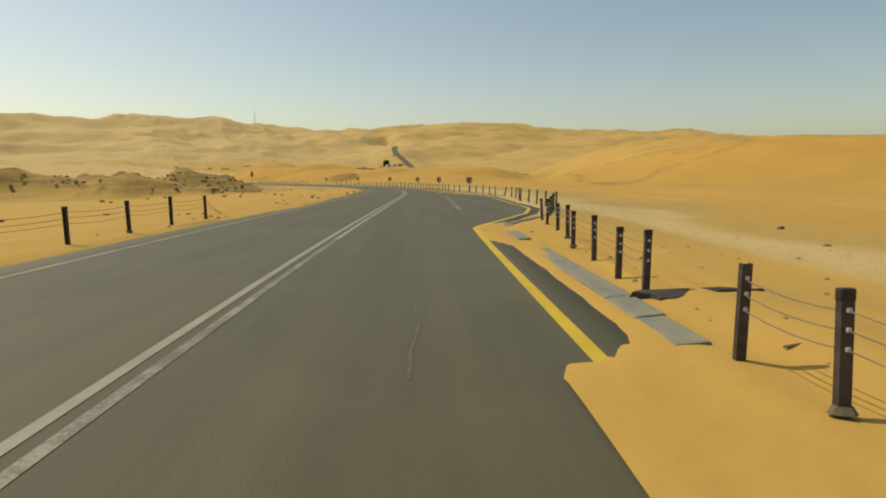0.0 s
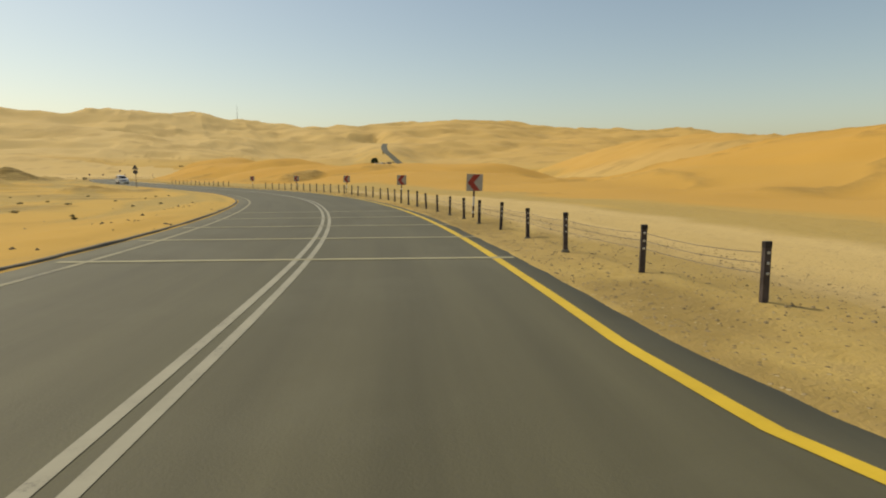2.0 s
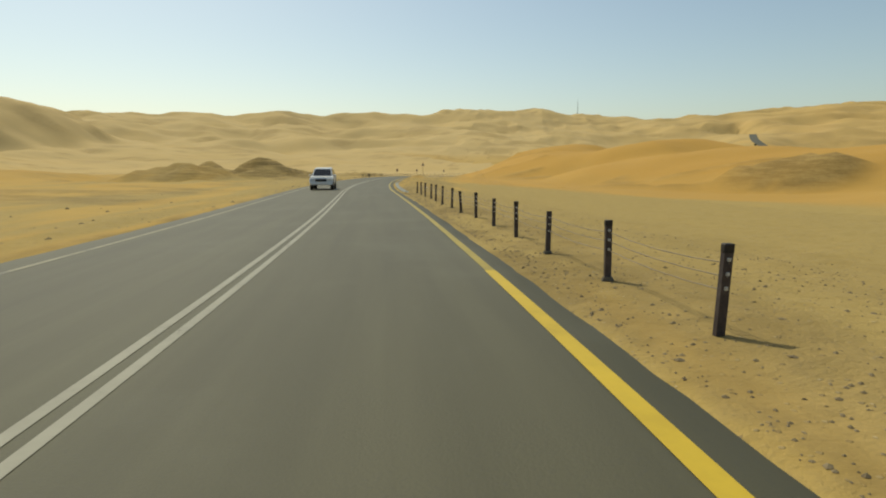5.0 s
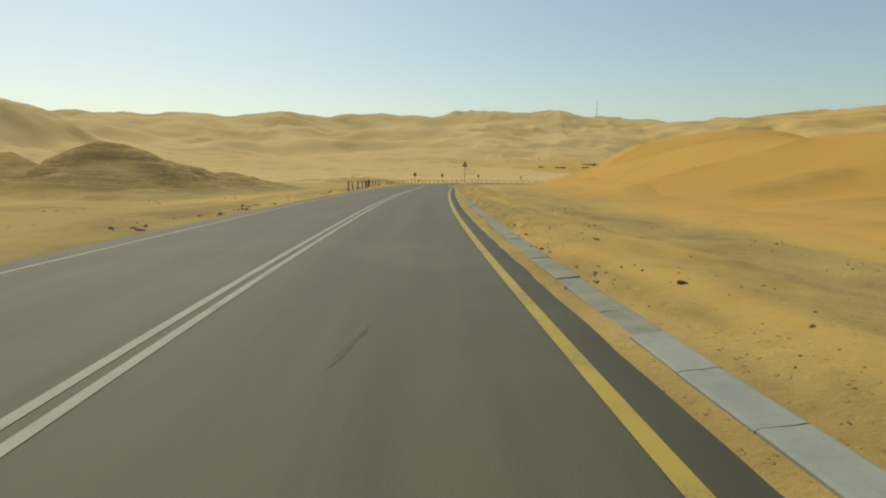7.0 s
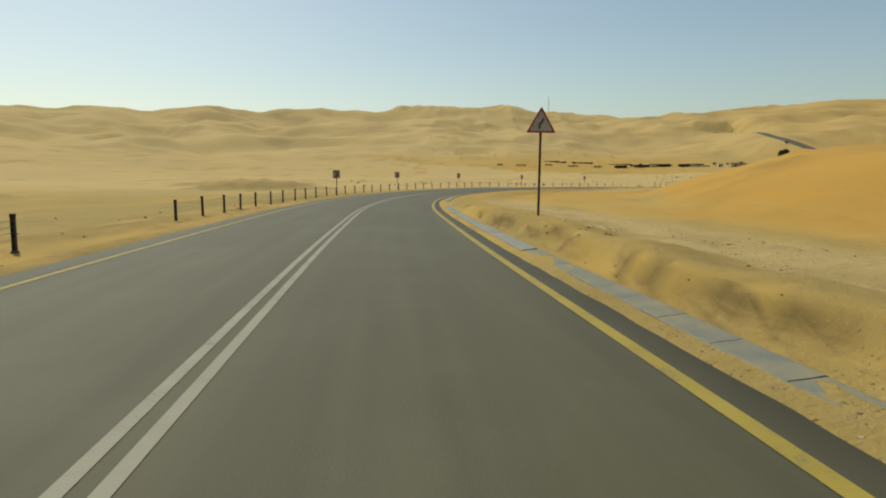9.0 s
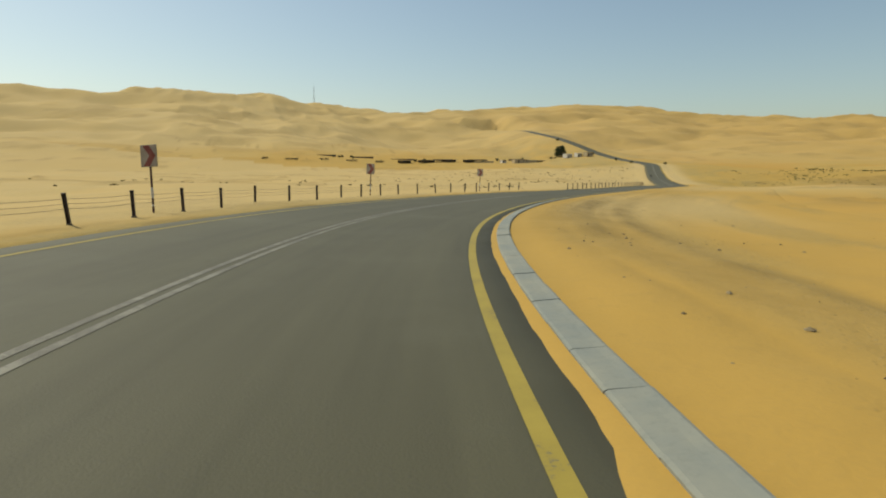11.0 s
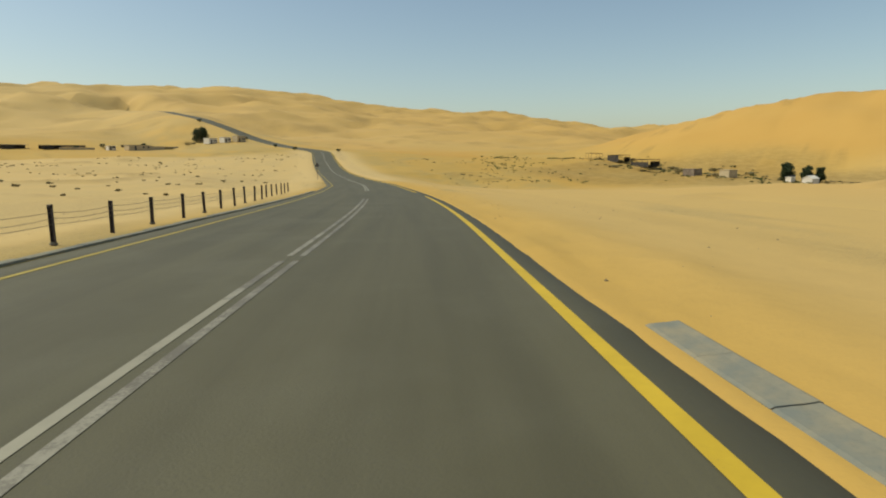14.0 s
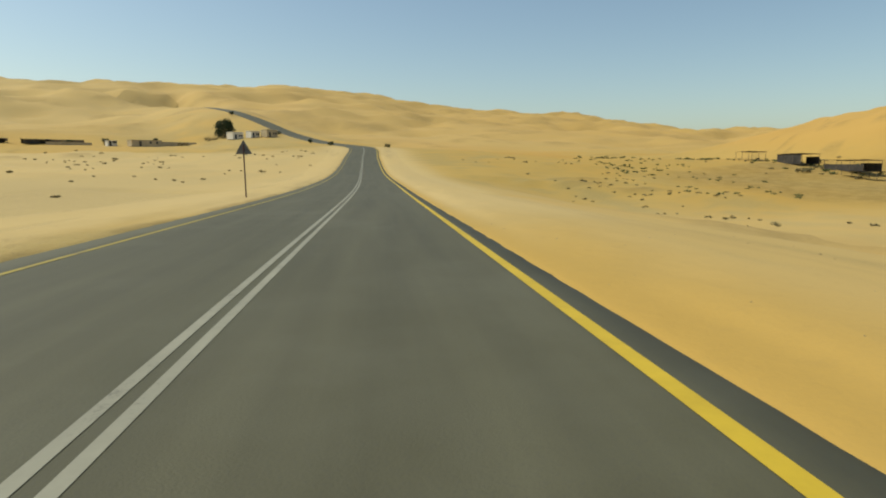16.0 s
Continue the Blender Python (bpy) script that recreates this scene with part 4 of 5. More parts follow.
def barrier(places, ufun, label, seed, cables=True, side=1, lean=1.0, anchors=(False, False), broken=(), bare=(), tipped=None):
    """Posts with three cables. broken: stretches without cables; bare: posts without a cap; tipped: posts that lean over, in degrees."""
    rnd = random.Random(seed)
    s0 = places[0]
    p0 = at(s0, ufun(s0))
    root = empty("cable_barrier", Matrix.Translation((p0[0], p0[1], foot(s0, ufun(s0)))))
    tagged(root, label, "barrier", group="cable barriers along the road")
    inv = root.matrix_world.inverted()
    tops = []
    for s in places:
        u = ufun(s) + rnd.uniform(-0.05, 0.05)
        p = at(s, u)
        z = foot(s, u)
        big = rnd.random() < 0.06
        m = pose(p[0], p[1], z, rnd.gauss(0, 1.2 * lean) + (rnd.choice((-9, 8)) if big else 0), rnd.gauss(0, 1.5 * lean) + (tipped or {}).get(s, 0.0), heading(s) + rnd.gauss(0, 4) + (180 if side < 0 else 0) + 0)
        post = new("post", POST)
        post.parent = root
        post.matrix_basis = inv @ m @ Matrix.Diagonal((1, 1, 1 + rnd.uniform(-0.04, 0.05), 1))
        if rnd.random() < 0.86 and s not in bare:
            part("cap", CAP, None, post)
        if rnd.random() < 0.55:
            part("foot_lump", FOOT_LUMP, None, post, "dark lump at the foot of a post")
        for h in CABLE_H:
            c = part("cable_clip", CLIPS, None, post)
            c.matrix_basis = Matrix.Translation((0.0, 0.0, h))
        tops.append((m, s))
    if not cables:
        return root
    for h in CABLE_H:
        pts = [(m @ Vector((0.0, -0.045, h)), s) for m, s in tops]
        if anchors[1]:
            q = at(tops[-1][1] + 1.6, ufun(tops[-1][1]))
            pts.append((Vector((q[0], q[1], foot(tops[-1][1] + 1.6, ufun(tops[-1][1])) + 0.03)), tops[-1][1] + 1.6))
        runs, run = [], [pts[0][0]]
        for (a, sa_), (b, sb_) in zip(pts, pts[1:]):
            if any(x0 < (sa_ + sb_) / 2 < x1 for x0, x1 in broken):
                runs.append(run)
                run = [b]
                continue
            sag = 0.02 + 0.03 * rnd.random()
            for j in range(1, 5):
                f = j / 4
                q = a.lerp(b, f)
                q.z -= sag * 4 * f * (1 - f)
                run.append(q)
        runs.append(run)
        for run in runs:
            if len(run) < 2:
                continue
            ring = 5
            verts, faces = [], []
            for k, q in enumerate(run):
                d = (run[min(k + 1, len(run) - 1)] - run[max(k - 1, 0)]).normalized()
                e = d.cross(Vector((0, 0, 1))).normalized()
                f2 = e.cross(d)
                for j in range(ring):
                    w = 6.2832 * j / ring
                    verts.append(inv @ (q + 0.0055 * (math.cos(w) * e + math.sin(w) * f2)))
                if k:
                    o = (k - 1) * ring
                    for j in range(ring):
                        j2 = (j + 1) % ring
                        faces.append((o + j, o + j2, o + ring + j2, o + ring + j))
            me = bpy.data.meshes.new("cable")
            me.from_pydata([tuple(v) for v in verts], [], faces)
            me.materials.append(CABLE)
            part("cable", me, CABLE, root, "thin slack steel cable")
    return root


right_u = interp([(-40, 4.78), (4.5, 4.74), (7.2, 5.02), (9, 5.05), (12, 5.35), (15.7, 5.78), (19.9, 6.12), (21.9, 6.79), (23.7, 7.29), (28.1, 8.3), (32, 8.35), (38, 8.2), (43, 8.6), (47.5, 8.75), (50.8, 8.0), (55.4, 7.35), (58.2, 7.08), (60.8, 6.75), (63.2, 5.85), (65.6, 5.49), (68.3, 5.22), (71, 5.08), (76, 4.92), (92, 4.78), (98, 4.92), (111, 5.03), (125, 4.90), (150, 4.90)])
barrier(stations([-24.0, 3.4, 4.5], 2.7), right_u, "row of leaning brown steel posts with slack cables", 3, lean=0.9, bare=(4.5,))
barrier([7.2, 8.3, 10.2, 12.2, 13.9, 15.7, 17.9], right_u, "brown steel cable barrier in drifted sand", 4, lean=1.2)
barrier([19.9, 21.9, 23.7, 25.9, 28.1, 30.6, 33.3, 35.8, 38.1, 40.5, 43.2, 46.3, 48.8, 50.8, 52.9, 55.4, 58.2, 60.8], right_u, "brown steel cable barrier round the lay-by", 5, tipped={48.8: 17.0})
barrier(stations([63.2, 65.6, 68.3, 70.8, 73.2, 75.5, 77.6, 79.8, 82.2, 84.6, 86.8, 88.7, 90.7, 92.8, 95.1, 97.7, 99.9, 102.4, 104.7, 106.9, 109.1, 111.2, 113.7, 116.1, 118.5, 120.9, 123.2, 125.4, 127.8], 2.5), right_u, "brown steel posts with three slack cables", 6)
barrier([130.4, 132.9, 135.7, 138.4], right_u, "end of the cable barrier with a broken cable", 7, lean=1.5, broken=((134, 143),), bare=(132.9, 135.7))
barrier(stations([156.0, 190.0], 2.6), lambda s: 5.0, "short row of brown steel barrier posts", 8)
barrier(stations([-26.0, 12.2, 19.7], 2.5), lambda s: -5.15, "brown steel cable barrier on the sandy shoulder", 9, side=-1, anchors=(False, True))
barrier(stations([269.0, 285.1, 300.5], 2.75), interp([(268, -4.95), (280, -5.1), (289, -6.0), (303, -5.7)]), "brown steel cable barrier at the start of the bend", 10, side=-1, lean=1.6)
barrier(stations([309.0, 373.9, 384.0, 392.7, 408.4, 425.9], 2.7), interp([(309, -5.7), (340, -5.6), (359, -5.7), (374, -5.8), (382, -6.2), (393, -6.5), (400, -6.6), (408, -5.95), (417, -6.15), (426, -6.4)]), "long brown steel cable barrier round the outer bend", 11, side=-1, anchors=(False, True))
barrier(stations([440.0, 445.0, 462.7, 480.8, 500.1, 516.8], 2.5), interp([(440, -5.1), (450, -5.2), (470, -5.3), (481, -5.1), (490, -5.3), (500, -5.65), (506, -5.95), (517, -6.3)]), "brown steel cable barrier above the gutter", 12, side=-1, anchors=(False, True))

# a stick and a coil of loose cable at the foot of the broken barrier
fall = at(4.75, 5.5)
bm = bmesh.new()
tube(bm, (-0.28, 0, 0.01), (0.28, 0.05, 0.03), 0.014, seg=6)
ob = new("stick", mesh_from("stick", bm, TIMBER))
ob.matrix_world = pose(fall[0], fall[1], foot(4.75, 5.5) + 0.02, 0, 0, heading(4.5) + 10)
tagged(ob, "thin dry stick lying on the sand", "stick")
verts, faces = [], []
for k in range(90):
    a, r = k * 0.42, 0.16 + 0.05 * math.sin(k * 0.9)
    c = Vector((r * math.cos(a), r * math.sin(a), 0.05 + 0.05 * math.sin(k * 1.7) + 0.04 * math.cos(a)))
    for j in range(4):
        w = 1.5708 * j
        verts.append(c + Vector((0.006 * math.cos(w) * math.cos(a), 0.006 * math.cos(w) * math.sin(a), 0.006 * math.sin(w))))
    if k:
        o = (k - 1) * 4
        faces += [(o + j, o + (j + 1) % 4, o + 4 + (j + 1) % 4, o + 4 + j) for j in range(4)]
me = bpy.data.meshes.new("cable_coil")
me.from_pydata([tuple(v) for v in verts], [], faces)
me.materials.append(CABLE)
ob = new("cable_coil", me)
coil = at(3.5, 5.42)
ob.matrix_world = Matrix.Translation((coil[0], coil[1], foot(3.5, 5.42)))
tagged(ob, "loose coil of rusty cable at a post", "cable coil")


# ------------------------------------------------------------------ signs
def pole_parts(root, height, radius, banded):
    """A pole, in dark and white bands where banded."""
    if not banded:
        bm = bmesh.new()
        tube(bm, (0, 0, -0.3), (0, 0, height), radius, seg=10)
        part("pole", bm, POLE_DARK, root, "dark steel pole")
        return
    z, dark = 0.0, True
    bm = bmesh.new()
    tube(bm, (0, 0, -0.3), (0, 0, height), radius, seg=10)
    part("pole", bm, POLE_DARK, root, "dark red painted steel pole")
    for z0, z1 in ((0.20, 0.26), (0.46, 0.80)):
        if z1 < height:
            bm = bmesh.new()
            tube(bm, (0, 0, z0), (0, 0, z1), radius + 0.004, seg=10)
            part("pole_band", bm, POLE_WHITE, root, "white painted band")


def chevron_sign(s, u, size, mid, point_left, turn, label):
    """A square board with a red arrow head; it faces back along the road."""
    p = at(s, u)
    z = foot(s, u)
    root = empty("chevron_sign", pose(p[0], p[1], z, random.Random(int(s)).uniform(-2, 2), random.Random(int(s) + 1).uniform(-2.5, 2.5), heading(s) + turn))
    tagged(root, label, "road sign", group="chevron signs round the bends")
    pole_parts(root, mid, 0.034, True)
    h = size / 2
    bm = bmesh.new()
    box(bm, 0, -0.045, mid, size, 0.012, size, bevel=0.003)
    # right-pointing signs take the colours that have shade in them
    part("board", bm, BOARD if point_left else SHADED_BOARD, root, "white square board in a dusty or shaded colour")
    bm = bmesh.new()
    for dz in (-h * 0.55, h * 0.55):
        box(bm, 0, -0.03, mid + dz, size * 0.9, 0.02, 0.035)
    box(bm, 0, -0.035, mid, size + 0.012, 0.006, size + 0.012)
    part("backing", bm, SIGN_BACK, root, "grey metal backing")
    k = -1 if point_left else 1
    w = h * 0.96
    pts = [(k * 0.92 * w, 0), (k * 0.12 * w, w), (-k * 0.72 * w, w), (k * 0.12 * w, 0), (-k * 0.72 * w, -w), (k * 0.12 * w, -w)]
    pts = [(x, zz + mid) for x, zz in pts]
    bm = bmesh.new()
    prism(bm, pts, -0.0545, -0.0505)
    part("arrow_head", bm, RED if point_left else SHADED_RED, root, "faded red chevron")
    return root


for s, u in ((61.8, 6.7), (77.6, 5.25), (93.4, 5.36), (110.0, 5.41), (127.8, 5.45), (145.2, 5.2)):
    chevron_sign(s, u, 0.60, 1.30, True, 4, "white chevron sign with a red arrow and a dark-red-and-white banded pole")
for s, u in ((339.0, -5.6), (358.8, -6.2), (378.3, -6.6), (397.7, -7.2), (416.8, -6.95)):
    chevron_sign(s, u, 0.68, 1.80, False, -14, "white chevron sign with a red arrow behind the barrier, coloured as shaded")


def triangle_outline(side, cz, shrink=0.0):
    h = side * math.sqrt(3) / 2
    r = 2 * h / 3 - 2 * shrink
    pts = []
    for k in range(3):
        a = radians(90 + 120 * k)
        cx, cy = math.cos(a) * (r - 0.05), math.sin(a) * (r - 0.05)
        for j in (-50, -20, 20, 50):
            b = a + radians(j)
            pts.append((cx + 0.035 * math.cos(b), cz + cy + 0.035 * math.sin(b)))
    return pts


def warning_sign(s, u, mid, front, disc, label, side=0.85, spot=None):
    """A triangle on a pole; front: it faces back along the road, else away."""
    p = at(s, u) if spot is None else spot
    root = empty("warning_sign", pose(p[0], p[1], foot(s, u) if spot is None else level(*spot), 0, 0.8, heading(s) + (0 if front else 180)))
    tagged(root, label, "road sign")
    pole_parts(root, mid + 0.25, 0.036, False)
    bm = bmesh.new()
    prism(bm, triangle_outline(side, mid), -0.055, -0.043)
    part("triangle_plate", bm, SIGN_BACK if not front else RED, root, "red-bordered triangle" if front else "grey back of a triangle")
    bm = bmesh.new()
    prism(bm, triangle_outline(side, mid, 0.055), -0.0595, -0.0555)
    part("triangle_face", bm, BOARD, root, "pale triangle face")
    bm = bmesh.new()
    for dz in (-0.12, 0.12):
        box(bm, 0, -0.036, mid + dz, 0.3, 0.014, 0.03)
    part("bracket", bm, SIGN_BACK, root)
    if front:
        bm = bmesh.new()
        m0 = mid - 0.13
        for a, b in (((-0.05, m0), (-0.05, m0 + 0.12)), ((-0.05, m0 + 0.12), (0.05, m0 + 0.22)), ((0.05, m0 + 0.22), (0.05, m0 + 0.30))):
            tube(bm, (a[0], -0.062, a[1]), (b[0], -0.062, b[1]), 0.022, seg=6)
        part("bend_symbol", bm, BLACK, root, "black bend arrow")
    if disc:
        bm = bmesh.new()
        tube(bm, (0, -0.055, mid - 0.66), (0, -0.043, mid - 0.66), 0.34, seg=28)
        part("round_plate", bm, SIGN_BACK, root, "grey back of a round plate")
        bm = bmesh.new()
        tube(bm, (0, -0.06, mid - 0.66), (0, -0.055, mid - 0.66), 0.26, seg=28)
        part("round_face", bm, BOARD, root, "pale round face")
    return root


warning_sign(162.4, -7.0, 3.1, False, True, "backs of a triangular and a round road sign on one pole")
warning_sign(305.5, 6.03, 2.75, True, False, "triangular bend warning sign on a thin dark pole")
warning_sign(576.0, -6.95, 2.75, False, False, "grey back of a triangular road sign on a pole", spot=(131.4, 516.3))


# ------------------------------------------------------------------ stones and litter of the verge
def stones(name, count, pick, smin, smax, label, seed, material=None):
    rnd = random.Random(seed)
    verts, faces = [], []
    base = [(0, 0, 1), (0.95, 0, 0.1), (0.3, 0.9, 0.2), (-0.8, 0.6, 0.1), (-0.8, -0.6, 0.15), (0.3, -0.9, 0.1), (0, 0, -0.6)]
    fc = [(0, 1, 2), (0, 2, 3), (0, 3, 4), (0, 4, 5), (0, 5, 1), (6, 2, 1), (6, 3, 2), (6, 4, 3), (6, 5, 4), (6, 1, 5)]
    pos = [pick(rnd) for _ in range(count)]
    su = np.array(pos)
    P = at(su[:, 0], su[:, 1])
    gzz = desert(P[:, 0], P[:, 1])[0]
    pave = np.where(su[:, 1] > 0, paved_right(su[:, 0]), -paved_left(su[:, 0]))
    ww = np.abs(su[:, 1]) - pave + 1.05
    gs, gw, gz = SURFACE[1 if su[0, 1] > 0 else -1]
    i = np.clip(np.searchsorted(gs, su[:, 0]) - 1, 0, len(gs) - 2)
    j = np.clip(np.searchsorted(gw, ww) - 1, 0, len(gw) - 2)
    a = np.clip((su[:, 0] - gs[i]) / (gs[i + 1] - gs[i]), 0, 1)
    b = np.clip((ww - gw[j]) / (gw[j + 1] - gw[j]), 0, 1)
    Z = (gz[i, j] * (1 - a) + gz[i + 1, j] * a) * (1 - b) + (gz[i, j + 1] * (1 - a) + gz[i + 1, j + 1] * a) * b
    Z = np.where(ww > 15.0, gzz, Z)
    for (x, y, _), z in zip(P, Z):
        r = smin * (smax / smin) ** (rnd.random() ** 2.2)
        a = rnd.uniform(0, 6.28)
        k = len(verts)
        sx, sy, sz = r * rnd.uniform(0.7, 1.4), r * rnd.uniform(0.6, 1.1), r * rnd.uniform(0.45, 0.8)
        for bx, by, bz in base:
            bx, by, bz = (v * rnd.uniform(0.8, 1.15) for v in (bx, by, bz))
            verts.append((x + sx * bx * math.cos(a) - sy * by * math.sin(a), y + sx * bx * math.sin(a) + sy * by * math.cos(a), z + sz * bz))
        faces += [tuple(i + k for i in t) for t in fc]
    me = bpy.data.meshes.new(name)
    me.from_pydata(verts, [], faces)
    me.materials.append(material or STONE)
    return tagged(new(name, me), label, "stones", kind="stuff")


def beside(side, s0, s1, near, far):
    def pick(r):
        s = r.uniform(s0, s1)
        e = float(paved_right(s)) if side > 0 else 4.62
        return s, side * (e + near + (far - near) * r.random() ** 1.6)
    return pick


stones("stones", 13000, beside(1, 62, 205, 0.03, 4.8), 0.013, 0.038, "small brown stones strewn over the gravelly shoulder", 21)
stones("stones", 1600, beside(1, 196, 312, 0.7, 10.0), 0.010, 0.045, "scattered brown stones on the sandy shoulder", 22)
stones("stones", 260, beside(1, 330, 470, 1.2, 12.0), 0.015, 0.08, "few dark stones on smooth sand", 23)
stones("stones", 160, beside(1, 470, 560, 0.2, 10.0), 0.012, 0.06, "few small stones on wind-swept sand", 24)
stones("stones", 500, beside(-1, -20, 160, 0.3, 12.0), 0.012, 0.07, "small stones on the sand beside the road", 25)
stones("stones", 500, beside(-1, 160, 330, 0.3, 9.0), 0.015, 0.12, "dark stones along the road edge", 26)
stones("stones", 350, beside(1, -15, 30, 0.8, 7.0), 0.012, 0.06, "small stones in drifted sand", 27)
def clusters(side, s0, s1, near, far, heaps, width, seed):
    r0 = random.Random(seed)
    mids = [(r0.uniform(s0, s1), near + (far - near) * r0.random(), r0.uniform(0.3, 1.0) * width) for _ in range(heaps)]

    def pick(r):
        s, d, w = r.choice(mids)
        s = s + r.gauss(0, 1.6 * w)
        e = float(paved_right(s)) if side > 0 else 4.62
        return s, side * (e + max(near * 0.7, d + r.gauss(0, w)))
    return pick


stones("stones", 2200, clusters(1, 198, 312, 0.8, 7.0, 150, 0.6, 61), 0.012, 0.048, "dark stones in loose clusters on the sand", 62, DARK_STONE)
stones("stones", 200, clusters(1, 340, 425, 1.6, 6.5, 50, 1.0, 63), 0.012, 0.055, "dark stones beside old wheel tracks", 64, DARK_STONE)
stones("stones", 2200, clusters(1, 60, 200, 0.3, 5.0, 160, 0.9, 65), 0.012, 0.034, "dark stones on the gravelly shoulder", 66, DARK_STONE)
stones("stones", 170, clusters(-1, 205, 300, 0.12, 0.9, 26, 0.22, 67), 0.03, 0.13, "dark crumbs of broken asphalt along the road edge", 68, DARK_STONE)
stones("stones", 150, clusters(-1, 5, 110, 0.15, 3.0, 30, 0.4, 69), 0.03, 0.12, "dark lumps beside the road edge", 70, DARK_STONE)
stones("stones", 90, clusters(1, 470, 560, 0.4, 7.0, 24, 0.5, 71), 0.012, 0.05, "few dark stones on smooth sand", 72, DARK_STONE)
stones("stones", 240, clusters(1, 436.5, 441.5, 0.02, 0.14, 26, 0.07, 83), 0.012, 0.035, "crumbled pebbles between asphalt and gutter", 84)
stones("stones", 320, clusters(1, 226, 268, 0.02, 0.9, 110, 0.3, 81), 0.012, 0.065, "rubble of broken gutter and stones at the road edge", 82)
stones("stones", 300, beside(-1, 330, 560, 0.8, 10.0), 0.012, 0.07, "small stones under the cable barrier", 28)

def rock(s, u, r, seed):
    """One angular stone, sunk a little into the sand."""
    rnd = random.Random(seed)
    bm = bmesh.new()
    bmesh.ops.create_icosphere(bm, subdivisions=2, radius=1.0)
    cuts = [(Vector((rnd.gauss(0, 1), rnd.gauss(0, 1), rnd.gauss(0.3, 0.8))).normalized(), rnd.uniform(0.55, 0.85)) for _ in range(9)]
    for v in bm.verts:
        for way, far in cuts:
            over = v.co.dot(way) - far
            if over > 0:
                v.co -= over * way
        v.co = Vector((v.co.x * r * 1.25, v.co.y * r, v.co.z * r * 0.75)) * rnd.uniform(0.95, 1.05)
    p = at(s, u)
    ob = new("rock", mesh_from("rock", bm, DARK_STONE))
    ob.matrix_world = pose(p[0], p[1], foot(s, u) + 0.25 * r, 0, 0, rnd.uniform(0, 360))
    return tagged(ob, "dark angular rock lying on the sand", "rock", group="rocks beside the road")


for i, (s, u, r) in enumerate(((450.7, -7.5, 0.13), (450.9, -7.1, 0.08), (40.8, -5.8, 0.13), (39.8, -5.2, 0.08), (39.3, 9.6, 0.09), (40.0, 8.9, 0.07),
                               (386.7, 6.2, 0.09), (454.8, 6.0, 0.08), (278.8, 6.4, 0.07), (277.9, 5.6, 0.05), (230.5, 5.9, 0.09), (225.8, 5.6, 0.07),
                               (54.2, -5.2, 0.10), (60.7, -5.2, 0.09), (18.0, 13.2, 0.10), (13.4, 11.6, 0.08))):
    rock(s, u, r, 400 + i)

def clods(mound, count, seed):
    """Broken slabs of soil crust over one eroded mound, flat and tilted."""
    rnd = random.Random(seed)
    cx, cy, rx, ry, h = mound[:5]
    spots = []
    while len(spots) < count:
        a, q = rnd.uniform(0, 6.283), math.sqrt(rnd.random())
        x, y = cx + 0.8 * rx * q * math.cos(a), cy + 0.8 * ry * q * math.sin(a)
        # the slabs lie along broken ledges
        if vnoise(np.array([x / 2.6 + 3]), np.array([y / 1.7]), 171)[0] > 0.05:
            spots.append((x, y))
    zs = desert([p[0] for p in spots], [p[1] for p in spots])[0]
    verts, faces = [], []
    for (x, y), z in zip(spots, zs):
        r = 0.07 + 0.16 * rnd.random() ** 2
        a = rnd.uniform(-0.6, 0.6)
        n, k = 7, len(verts)
        ring = [(r * rnd.uniform(0.8, 1.7) * math.cos(6.283 * i / n), r * rnd.uniform(0.5, 1.0) * math.sin(6.283 * i / n)) for i in range(n)]
        tall, tip = r * rnd.uniform(0.2, 0.5), rnd.uniform(-0.25, 0.25)
        for lift, grow in ((-0.25 * r - 0.1, 1.15), (tall, 0.8)):
            for px, py in ring:
                gx, gy = px * grow, py * grow
                verts.append((x + gx * math.cos(a) - gy * math.sin(a), y + gx * math.sin(a) + gy * math.cos(a), z + lift + tip * px + 0.06 * r * rnd.uniform(-1, 1)))
        faces.append(tuple(range(k + n, k + 2 * n)))
        faces += [(k + i, k + (i + 1) % n, k + n + (i + 1) % n, k + n + i) for i in range(n)]
    me = bpy.data.meshes.new("soil_clods")
    me.from_pydata(verts, [], faces)
    me.materials.append(CRUST)
    return tagged(new("soil_clods", me), "dark broken slabs of soil crust on an eroded mound", "soil", kind="stuff")


for i, mound in enumerate(m for m in MOUNDS if m[7] > 0.65 and m[1] < 120):
    clods(mound, int(14 + 1.1 * mound[2] * mound[3]), 500 + i)

# a dark sheet that stands in for the shade of a hollow at the washed-out shoulder
p = at(6.95, 5.5)
bm = bmesh.new()
n = 14
ring = []
for i in range(n):
    a = 6.283 * i / n
    r = 1 + 0.3 * math.sin(3 * a + 1) + 0.15 * math.sin(7 * a)
    x = 0.85 * r * math.cos(a)
    ring.append((x, 0.2 * r * math.sin(a) * min(1.0, max(0.25, 0.9 - 0.6 * x))))
lo = [bm.verts.new((x, y, -0.05)) for x, y in ring]
hi = [bm.verts.new((x * 0.94, y * 0.9, 0.03 + 0.02 * math.sin(5 * x))) for x, y in ring]
bm.faces.new(hi)
for i in range(n):
    j = (i + 1) % n
    bm.faces.new((lo[i], lo[j], hi[j], hi[i]))
ob = new("hollow_shade_sheet", mesh_from("hollow_shade_sheet", bm, NET))
ob.matrix_world = pose(p[0], p[1], foot(6.95, 5.5) + 0.03, 4, 0, heading(7.0) + 12)
tagged(ob, "dark sheet standing in for the shade of a washed-out hollow", "debris")

